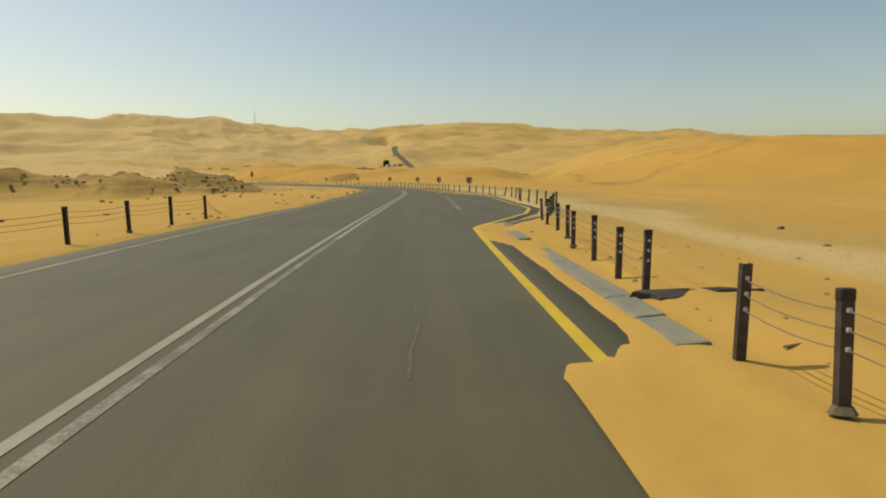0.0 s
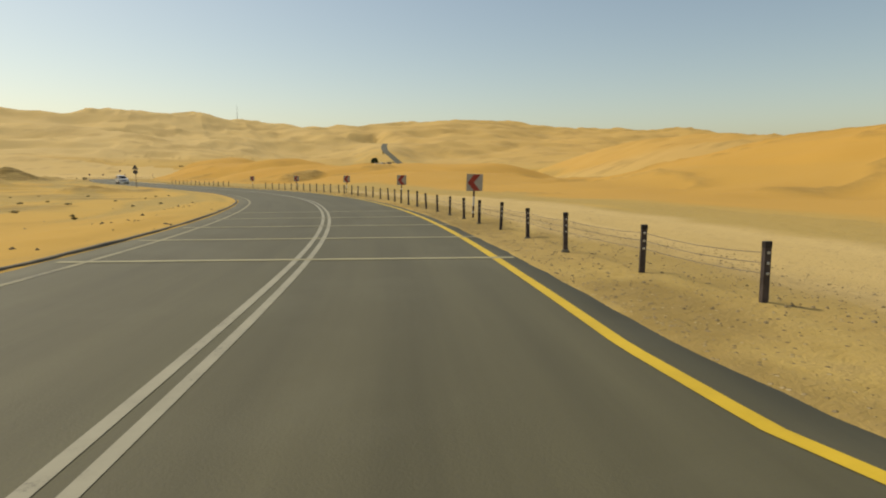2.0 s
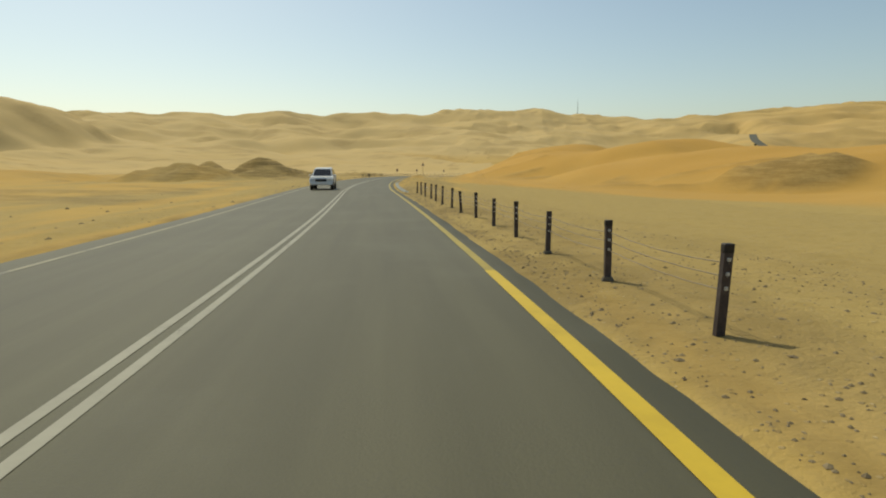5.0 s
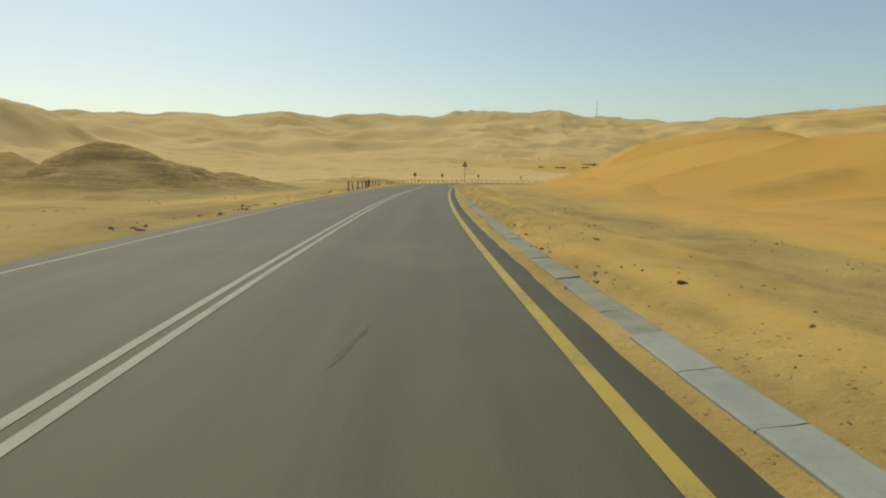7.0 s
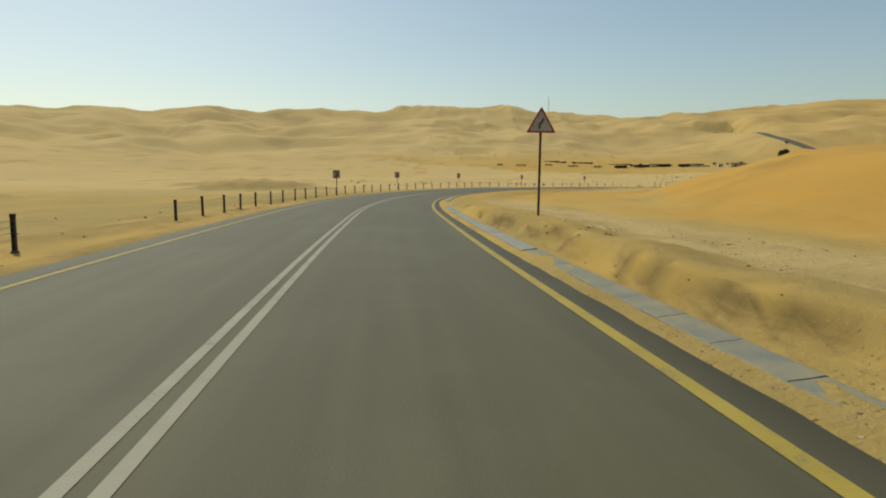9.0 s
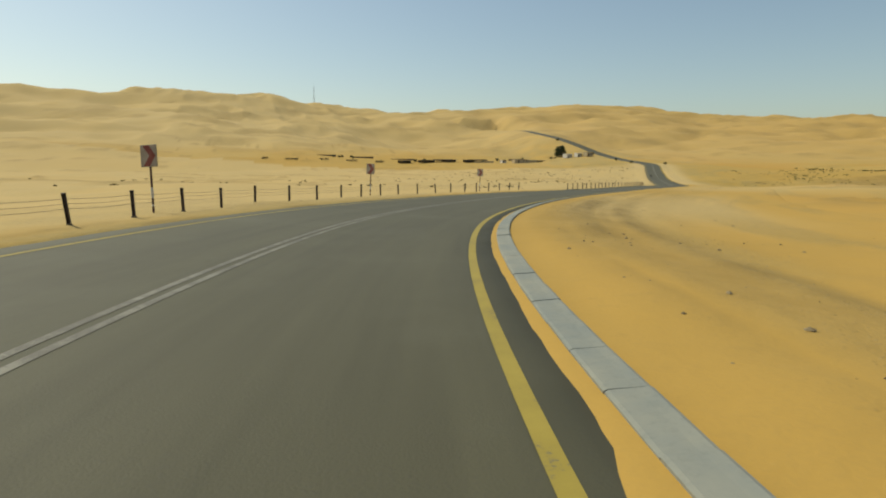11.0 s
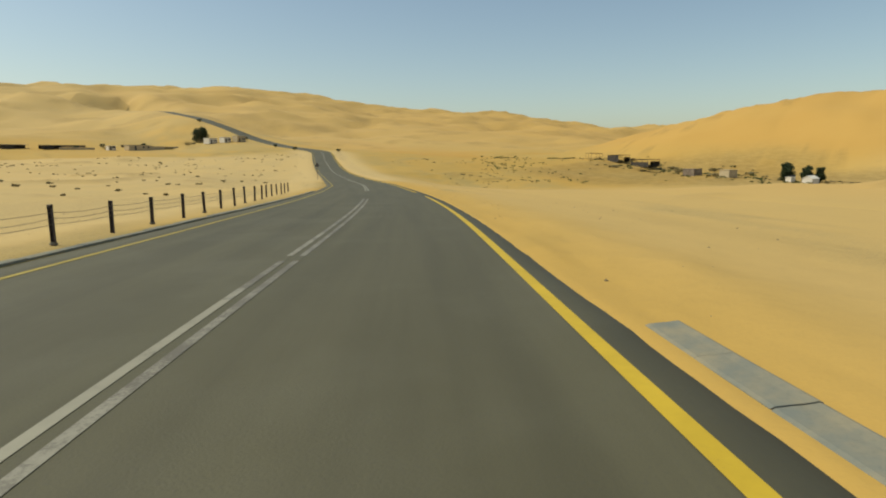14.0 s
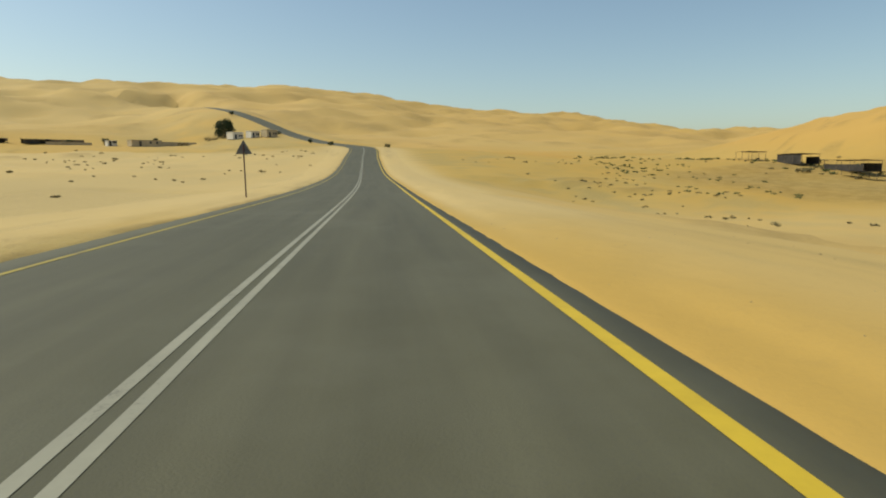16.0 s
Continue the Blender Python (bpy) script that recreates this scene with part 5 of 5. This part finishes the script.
# broken marker debris
p = at(200.6, 6.6)
root = empty("broken_marker", pose(p[0], p[1], foot(200.6, 6.6), 0, 0, heading(200) + 70))
tagged(root, "broken road marker lying on the sand", "debris")
bm = bmesh.new()
tube(bm, (-0.1, 0, 0.03), (0.75, 0.1, 0.05), 0.03, seg=8)
part("tube", bm, POLE_WHITE, root, "bent grey tube")
bm = bmesh.new()
for i in range(3):
    box(bm, -0.2 - 0.13 * i, 0.1 + 0.05 * i, 0.04, 0.07, 0.05, 0.08, bevel=0.006)
part("fragment", bm, POLE_DARK, root, "dark fragments")


# ------------------------------------------------------------------ shrubs and trees
def leaf_clump(verts, faces, c, r, count, rnd, flat=0.6, leaf=0.3):
    for _ in range(count):
        d = Vector((rnd.gauss(0, 1), rnd.gauss(0, 1), rnd.gauss(0, 1)))
        d = d.normalized() * r * rnd.random() ** 0.45
        q = c + Vector((d.x, d.y, d.z * flat))
        a = Vector((rnd.gauss(0, 1), rnd.gauss(0, 1), rnd.gauss(0, 0.6))).normalized() * leaf * rnd.uniform(0.6, 1.3)
        b = a.cross(Vector((rnd.gauss(0, 1), rnd.gauss(0, 1), rnd.gauss(0, 1)))).normalized() * leaf * rnd.uniform(0.3, 0.6)
        k = len(verts)
        verts += [q - a, q + b, q + a, q - b]
        faces.append((k, k + 1, k + 2, k + 3))


def raw_mesh(name, verts, faces, material):
    me = bpy.data.meshes.new(name)
    me.from_pydata([tuple(v) for v in verts], [], faces)
    me.materials.append(material)
    return me


def shrub_field(name, spots, material, label, seed, leaf=0.16):
    """Many low tufts; spots: x, y and radius."""
    rnd = random.Random(seed)
    verts, faces = [], []
    zs = desert([p[0] for p in spots], [p[1] for p in spots])[0]
    for (x, y, r), z in zip(spots, zs):
        leaf_clump(verts, faces, Vector((x, y, z + 0.3 * r)), r, int(22 + 14 * r), rnd, 0.32, leaf * (0.7 + 0.6 * r))
    return tagged(new(name, raw_mesh(name, verts, faces, material)), label, "shrubs", kind="stuff")


def spread(count, s0, s1, u0, u1, r0, r1, seed, clump=5.0):
    rnd = random.Random(seed)
    out = []
    while len(out) < count:
        s, u = rnd.uniform(s0, s1), rnd.uniform(u0, u1)
        p = at(s, u)
        for _ in range(rnd.randint(1, 4)):
            out.append((p[0] + rnd.gauss(0, clump), p[1] + rnd.gauss(0, clump), r0 + (r1 - r0) * rnd.random() ** 2))
    return out


shrub_field("dry_shrubs", spread(210, 480, 640, -95, -18, 0.13, 0.42, 31), SHRUB, "low dry olive shrubs dotted over pale sand", 41)
shrub_field("dry_shrubs", spread(120, 640, 720, -110, -14, 0.18, 0.7, 32), SHRUB, "low dry shrubs before the farm", 42)
shrub_field("dry_shrubs", spread(100, 590, 700, 26, 62, 0.18, 0.6, 33, 3.0), SHRUB, "brown shrubs on the flat sand", 43)
shrub_field("green_shrubs", spread(110, 640, 720, 60, 92, 0.3, 0.9, 34, 3.0), GREEN_SHRUB, "low green bushes at the edge of the camp", 44)
def belt(count, a, b, width, r0, r1, seed):
    """Spots along a line on the plan."""
    rnd = random.Random(seed)
    out = []
    for _ in range(count):
        f = rnd.random()
        out.append((a[0] + (b[0] - a[0]) * f + rnd.gauss(0, width), a[1] + (b[1] - a[1]) * f + rnd.gauss(0, width), r0 + (r1 - r0) * rnd.random() ** 2))
    return out


shrub_field("green_shrubs", belt(150, (244, 432), (318, 552), 7.0, 0.4, 1.3, 37), GREEN_SHRUB, "dusty green scrub between the camp sheds", 47, 0.22)
shrub_field("dry_shrubs", belt(170, (240, 424), (318, 548), 8.0, 0.3, 1.1, 38), SHRUB, "dry brown scrub round the camp", 48, 0.22)
shrub_field("green_shrubs", belt(70, (316, 560), (322, 610), 4.0, 0.4, 1.2, 39), GREEN_SHRUB, "row of green bushes beyond the camp sheds", 49, 0.22)
shrub_field("dry_shrubs", spread(90, 400, 470, -140, -25, 0.2, 0.7, 35), SHRUB, "sparse dry tufts on the plain", 45)
shrub_field("dry_shrubs", spread(70, 10, 140, -60, -10, 0.08, 0.25, 36, 3.0), SHRUB, "small dry tufts beside the road", 46, 0.1)


def tree(x, y, height, width, seed, label, round_top=True):
    rnd = random.Random(seed)
    z = level(x, y)
    root = empty("tree", Matrix.Translation((x, y, z - 0.1)))
    tagged(root, label, "tree")
    bm = bmesh.new()
    th = height * 0.38
    tube(bm, (0, 0, 0), (0.1, 0.05, th), 0.045 * height, 0.028 * height, seg=9)
    for i in range(6):
        a = 6.283 * i / 6 + rnd.random()
        r = width * 0.32
        mid = Vector((0.1 + 0.45 * r * math.cos(a), 0.05 + 0.45 * r * math.sin(a), th + 0.15 * height))
        tube(bm, (0.1, 0.05, th - 0.2), mid, 0.02 * height, 0.014 * height, seg=6)
        tube(bm, mid, (r * math.cos(a), r * math.sin(a), th + 0.36 * height), 0.014 * height, 0.005 * height, seg=6)
    part("trunk", bm, BARK, root, "grey-brown trunk with spreading limbs")
    verts, faces = [], []
    for i in range(34):
        a, q = rnd.uniform(0, 6.283), math.sqrt(rnd.random())
        zz = rnd.uniform(0.13, 0.86)
        reach = width * 0.5 * (1 - 0.75 * max(0, zz - 0.5) * 1.6) * (0.75 + 0.25 * zz)
        c = Vector((reach * 0.75 * q * math.cos(a), reach * 0.75 * q * math.sin(a), height * zz))
        leaf_clump(verts, faces, c, width * rnd.uniform(0.15, 0.23), 130, rnd, 0.8, 0.042 * height)
    part("crown", raw_mesh("crown", verts, faces, LEAF), LEAF, root, "dense dark green crown")
    return root


tree(237.0, 753.5, 8.4, 10.5, 51, "broad dark green tree beside low farm buildings")
tree(268.6, 466.8, 5.8, 5.2, 52, "dark green tree in the desert camp")
tree(269.6, 461.6, 5.6, 4.2, 53, "dark green tree beside a small white house")
tree(270.6, 458.4, 5.2, 3.6, 54, "slender dark green tree in the desert camp")


def bush(x, y, r, seed, label):
    rnd = random.Random(seed)
    z = level(x, y)
    root = empty("bush", Matrix.Translation((x, y, z)))
    tagged(root, label, "bush", group="bushes along the far road")
    bm = bmesh.new()
    for i in range(5):
        a = 6.283 * i / 5
        tube(bm, (0, 0, -0.1), (0.5 * r * math.cos(a), 0.5 * r * math.sin(a), 0.8 * r), 0.05, 0.02, seg=5)
    part("stem", bm, BARK, root)
    verts, faces = [], []
    for i in range(7):
        a = rnd.uniform(0, 6.283)
        leaf_clump(verts, faces, Vector((0.45 * r * math.cos(a), 0.45 * r * math.sin(a), r * rnd.uniform(0.45, 0.95))), 0.5 * r, 60, rnd, 0.8, 0.13 * r)
    part("foliage", raw_mesh("foliage", verts, faces, LEAF), LEAF, root, "dark green foliage")
    return root


for i, (s, u, r) in enumerate(((757, -7.5, 1.3), (792, -7.5, 1.5), (838, -7.5, 1.5), (905, -7.8, 1.7), (741, 9.0, 1.2))):
    q = at(s, u)
    bush(q[0], q[1], r, 60 + i, "dark round bush beside the far road")


# ------------------------------------------------------------------ farm and camp buildings
def hut(x, y, w, d, h, turn, material, label, door=True):
    root = empty("hut", pose(x, y, level(x, y) - 0.05, 0, 0, turn))
    tagged(root, label, "building")
    bm = bmesh.new()
    box(bm, 0, 0, h / 2 - 0.1, w, d, h + 0.2, bevel=0.03)
    part("wall", bm, material, root)
    bm = bmesh.new()
    box(bm, 0, 0, h + 0.08, w + 0.3, d + 0.3, 0.16, bevel=0.02)
    part("roof", bm, material, root, "flat roof slab")
    bm = bmesh.new()
    box(bm, -w * 0.22, -d / 2 - 0.02, 1.0, 0.9, 0.06, 2.0)
    part("door", bm, OPENING, root, "dark doorway")
    for k in (0.12, 0.34):
        bm = bmesh.new()
        box(bm, w * k, -d / 2 - 0.02, 1.5, 0.8, 0.06, 0.9)
        win = part("window", bm, OPENING, root, "dark window")
        bm = bmesh.new()
        box(bm, w * k, -d / 2 - 0.05, 1.02, 1.0, 0.12, 0.07)
        part("sill", bm, material, win)
    return root


def gable_house(x, y, w, d, h, turn, label):
    root = empty("house", pose(x, y, level(x, y) - 0.05, 0, 0, turn))
    tagged(root, label, "house")
    bm = bmesh.new()
    prism(bm, [(-w / 2, -0.1), (w / 2, -0.1), (w / 2, h), (0, h + w * 0.28), (-w / 2, h)], -d / 2, d / 2)
    part("wall", bm, PLASTER, root, "white gable walls")
    for k in (-1, 1):
        bm = bmesh.new()
        m = Matrix.Translation((k * w / 4, 0, h + w * 0.14 + 0.06)) @ Matrix.Rotation(k * math.atan(0.56), 4, "Y")
        box(bm, 0, 0, 0, w * 0.62, d + 0.4, 0.08, m)
        part("roof", bm, PLASTER, root, "pale roof slope")
    bm = bmesh.new()
    box(bm, 0, -d / 2 - 0.02, 1.0, 0.9, 0.06, 2.0)
    part("door", bm, OPENING, root, "dark doorway")
    return root


def shed(x, y, w, d, h, turn, label, closed=0.0):
    """A dark shade roof on posts, its back partly closed."""
    root = empty("shed", pose(x, y, level(x, y), 0, 0, turn))
    tagged(root, label, "shed", group="sheds of the desert camp")
    rnd = random.Random(int(x * 7 + y))
    n = max(2, int(w / 3.5))
    for i in range(n + 1):
        for k in (-1, 1):
            bm = bmesh.new()
            tube(bm, (-w / 2 + w * i / n, k * d / 2, -0.3), (-w / 2 + w * i / n, k * d / 2, h - 0.1 + 0.1 * k), 0.06, seg=6)
            part("post", bm, TIMBER, root)
    verts, faces = [], []
    cols = 8
    for i in range(cols + 1):
        for k, yy in enumerate((-d / 2 - 0.3, 0, d / 2 + 0.3)):
            verts.append((-w / 2 - 0.3 + (w + 0.6) * i / cols, yy, h + 0.1 * (k - 1) - 0.10 * math.sin(3.14 * i * n / cols) ** 2 + rnd.uniform(-0.03, 0.03)))
    for i in range(cols):
        for k in range(2):
            a = i * 3 + k
            faces.append((a, a + 3, a + 4, a + 1))
    me = raw_mesh("roof", verts, faces, NET)
    roof = part("roof", me, NET, root, "sagging dark shade cloth roof")
    sol = roof.modifiers.new("thickness", "SOLIDIFY")
    sol.thickness = 0.05
    if closed > 0:
        bm = bmesh.new()
        box(bm, 0, d / 2 - 0.05, h * closed / 2, w, 0.06, h * closed)
        part("back_wall", bm, NET, root, "dark cloth back wall")
        bm = bmesh.new()
        box(bm, -w * 0.25, -d / 2, h * 0.35, w * 0.5, 0.06, h * 0.7)
        part("front_panel", bm, NET, root, "dark cloth front panel")
    return root


def yard_wall(x, y, w, h, turn, material, label):
    root = empty("yard_wall", pose(x, y, level(x, y), 0, 0, turn))
    tagged(root, label, "wall")
    bm = bmesh.new()
    box(bm, 0, 0, h / 2 - 0.3, w, 0.25, h + 0.6, bevel=0.02)
    part("wall", bm, material, root)
    bm = bmesh.new()
    box(bm, 0, 0, h + 0.04, w + 0.1, 0.34, 0.09)
    part("coping", bm, material, root)
    return root


def pile(x, y, w, d, h, seed, label):
    rnd = random.Random(seed)
    root = empty("brush_pile", Matrix.Translation((x, y, level(x, y))))
    tagged(root, label, "brush pile")
    verts, faces = [], []
    for i in range(int(w * 2)):
        leaf_clump(verts, faces, Vector((rnd.uniform(-w / 2, w / 2), rnd.uniform(-d / 2, d / 2), h * 0.4)), h * 0.55, 26, rnd, 0.8, 0.3)
    tagged(part("brush", raw_mesh("brush", verts, faces, SHRUB), SHRUB, root, "dry brushwood"), kind="stuff")
    return root


# the farm at the foot of the far dunes
hut(236.5, 742, 5.5, 4.5, 2.9, 12, PLASTER, "small white plastered farm building")
hut(242.5, 737, 4.5, 4.0, 2.7, 8, PLASTER, "white plastered farm hut")
hut(248.5, 733, 5.5, 4.5, 3.0, 5, MUD, "pale plastered farm hut with a flat roof")
hut(201, 750, 12.0, 5.0, 2.4, 4, MUD, "long low sand-coloured farm building")
hut(190, 756, 3.5, 3.0, 2.0, 4, PLASTER, "small white farm hut")
yard_wall(215, 751, 16, 1.5, 3, MUD, "low sand-coloured yard wall")
yard_wall(176, 760, 16, 1.0, 2, MUD, "low sandy wall")
for i, (x, y, w) in enumerate(((166, 763, 10), (151, 766, 11), (134, 768, 13), (118, 772, 10))):
    shed(x, y, w, 4, 2.0, 2, "low dark shade shed of the farm, closed at the back", 0.9)
for i, (x, y, w) in enumerate(((175, 761, 3.5), (230, 752, 6), (216, 747, 4), (190, 759, 5), (142, 765, 5), (100, 775, 8), (80, 778, 8), (60, 780, 6), (38, 784, 9), (20, 786, 5))):
    pile(x, y, w, 2.5, 1.8, 70 + i, "dark dry brush beside the farm")

# the camp below the orange dune
shed(318, 553, 10, 5, 2.8, 40, "open dark shade roof on thin posts")
shed(308, 537, 12, 5, 2.9, 45, "dark closed shade shed of the camp", 0.95)
shed(299, 522, 13, 5, 2.8, 52, "long dark shade shed of the camp", 0.6)
shed(287, 517, 10, 3, 1.5, 55, "low dark animal shelter")
hut(281, 498, 5.5, 3.5, 2.4, 58, TIN, "grey sheet-metal cabin with a flat roof")
hut(272, 484, 4.0, 3.5, 2.2, 60, MUD, "sand-coloured camp hut with a flat roof")
gable_house(264.0, 459.8, 3.0, 3.2, 1.6, 66, "small white gabled camp house")
hut(263.0, 464.8, 1.8, 1.8, 1.3, 66, PLASTER, "tiny white camp hut")
shed(250, 448, 12, 4, 1.8, 70, "low dark shelter at the camp edge", 0.7)
shed(243, 436, 9, 4, 1.6, 70, "low dark goat shelter")
for i, (x, y, w) in enumerate(((292, 505, 6), (276, 490, 4), (303, 512, 5), (285, 480, 7), (297, 495, 8), (252, 440, 6), (270, 460, 6), (318, 535, 7), (246, 426, 7), (288, 530, 5))):
    pile(x, y, w, 3, 1.3, 90 + i, "dark brushwood fence of the camp")


# ------------------------------------------------------------------ radio mast on the far ridge
mx, my = 133.0, 1378.0
root = empty("radio_mast", Matrix.Translation((mx, my, level(mx, my) - 1)))
tagged(root, "thin lattice radio mast on a far dune ridge", "mast")
for x, y, w, turn in ((66, 806, 20, 12), (92, 800, 24, 10), (122, 793, 26, 14), (152, 785, 22, 16), (178, 776, 20, 22), (205, 764, 18, 20)):
    yard_wall(x, y, 0.7 * w, 0.8, -turn, TIMBER, "low grey timber fence before the farm")
rb = random.Random(77)
for i in range(16):
    f = rb.random()
    bush(60 + 150 * f + rb.uniform(-6, 6), 806 - 45 * f + rb.uniform(-7, 7), rb.uniform(0.7, 1.7), 300 + i, "dark green bush beside the farm fence")

MAST_H = 33.0
for k in range(3):
    a = 6.283 * k / 3
    bm = bmesh.new()
    tube(bm, (1.2 * math.cos(a), 1.2 * math.sin(a), 0), (0.25 * math.cos(a), 0.25 * math.sin(a), MAST_H), 0.16, 0.10, seg=6)
    part("leg", bm, SIGN_BACK, root)
bm = bmesh.new()
for i in range(14):
    for k in range(3):
        z0, z1 = MAST_H * i / 14, MAST_H * (i + 1) / 14
        r0, r1 = 1.2 - 0.95 * i / 14, 1.2 - 0.95 * (i + 1) / 14
        a, b = 6.283 * k / 3, 6.283 * (k + 1) / 3
        tube(bm, (r0 * math.cos(a), r0 * math.sin(a), z0), (r1 * math.cos(b), r1 * math.sin(b), z1), 0.06, seg=4)
part("bracing", bm, SIGN_BACK, root)
bm = bmesh.new()
tube(bm, (0, 0, MAST_H), (0, 0, MAST_H + 4), 0.06, seg=6)
part("antenna", bm, SIGN_BACK, root)


# ------------------------------------------------------------------ oncoming car
def car(s, u):
    p = at(s, u)
    root = empty("car", pose(p[0], p[1], p[2] + 0.004, 0, 0, heading(s) + 180))
    tagged(root, "white off-road car with dark windows on the far lane", "car")
    bm = bmesh.new()
    side = [(-2.3, 0.42), (2.25, 0.40), (2.35, 0.75), (2.2, 1.02), (0.95, 1.12), (-2.25, 1.15), (-2.38, 0.8)]
    f = [bm.verts.new((-0.92, y, z)) for y, z in side]
    b = [bm.verts.new((0.92, y, z)) for y, z in side]
    bm.faces.new(f)
    bm.faces.new(b[::-1])
    for i in range(len(side)):
        j = (i + 1) % len(side)
        bm.faces.new((f[j], f[i], b[i], b[j]))
    bmesh.ops.recalc_face_normals(bm, faces=bm.faces)
    bmesh.ops.bevel(bm, geom=list(bm.edges), offset=0.07, segments=2, affect="EDGES")
    body = part("body", bm, CAR_WHITE, root, "white painted body")
    cab = [(-2.24, 1.08), (1.0, 1.08), (0.28, 1.74), (-0.9, 1.82), (-2.02, 1.78)]
    bm = bmesh.new()
    f = [bm.verts.new((-0.86 if z < 1.2 else -0.68, y, z)) for y, z in cab]
    b = [bm.verts.new((0.86 if z < 1.2 else 0.68, y, z)) for y, z in cab]
    bm.faces.new(f)
    bm.faces.new(b[::-1])
    for i in range(5):
        j = (i + 1) % 5
        bm.faces.new((f[j], f[i], b[i], b[j]))
    bmesh.ops.recalc_face_normals(bm, faces=bm.faces)
    bmesh.ops.bevel(bm, geom=list(bm.edges), offset=0.05, segments=2, affect="EDGES")
    part("cabin", bm, CAR_WHITE, root, "white roof and pillars")

    def pane(name, quad, label):
        bm = bmesh.new()
        v = [Vector(q) for q in quad]
        n = (v[1] - v[0]).cross(v[3] - v[0]).normalized()
        lo = [bm.verts.new(q - 0.02 * n) for q in v]
        hi = [bm.verts.new(q + 0.006 * n) for q in v]
        bm.faces.new(hi)
        bm.faces.new(lo[::-1])
        for i in range(4):
            bm.faces.new((lo[i], lo[(i + 1) % 4], hi[(i + 1) % 4], hi[i]))
        bmesh.ops.recalc_face_normals(bm, faces=bm.faces)
        part(name, bm, GLASS_DARK, root, label)

    pane("windscreen", [(0.74, 0.94, 1.145), (-0.74, 0.94, 1.145), (-0.62, 0.36, 1.675), (0.62, 0.36, 1.675)], "dark windscreen")
    pane("rear_window", [(-0.72, -2.22, 1.2), (0.72, -2.22, 1.2), (0.6, -2.05, 1.68), (-0.6, -2.05, 1.68)], "dark rear window")
    for y0, y1, y2, y3 in ((0.78, -0.3, -0.3, 0.28), (-0.4, -1.25, -1.25, -0.4), (-1.35, -2.08, -1.95, -1.35)):
        for k in (-1, 1):
            quad = [(k * 0.845, y0, 1.16), (k * 0.845, y1, 1.16), (k * 0.715, y2, 1.65), (k * 0.715, y3, 1.65)]
            pane("side_window", quad if k > 0 else quad[::-1], "dark side window")
    for k in (-1, 1):
        bm = bmesh.new()
        box(bm, k * 0.66, 2.27, 0.83, 0.36, 0.12, 0.17, bevel=0.03)
        part("headlight", bm, LENS, root, "clear headlight")
        bm = bmesh.new()
        box(bm, k * 1.0, 0.7, 1.17, 0.2, 0.1, 0.15, bevel=0.03)
        part("mirror", bm, CAR_WHITE, root)
        for y in (-1.45, 1.42):
            bm = bmesh.new()
            tube(bm, (k * 0.80, y, 0.40), (k * 0.926, y, 0.40), 0.46, seg=24)
            part("wheel_arch", bm, RUBBER, root, "black wheel arch")
            bm = bmesh.new()
            tube(bm, (k * 0.70, y, 0.36), (k * 0.945, y, 0.36), 0.36, seg=24)
            wheel = part("wheel", bm, RUBBER, root, "black tyre")
            bm = bmesh.new()
            tube(bm, (k * 0.935, y, 0.36), (k * 0.958, y, 0.36), 0.22, seg=16)
            part("rim", bm, RIM, wheel, "alloy rim")
    bm = bmesh.new()
    box(bm, 0, 2.33, 0.80, 0.9, 0.07, 0.2, bevel=0.02)
    part("grille", bm, OPENING, root, "dark grille")
    bm = bmesh.new()
    box(bm, 0, 2.33, 0.52, 1.8, 0.16, 0.2, bevel=0.04)
    part("bumper", bm, CAR_WHITE, root)
    return root


car(202.0, -1.95)
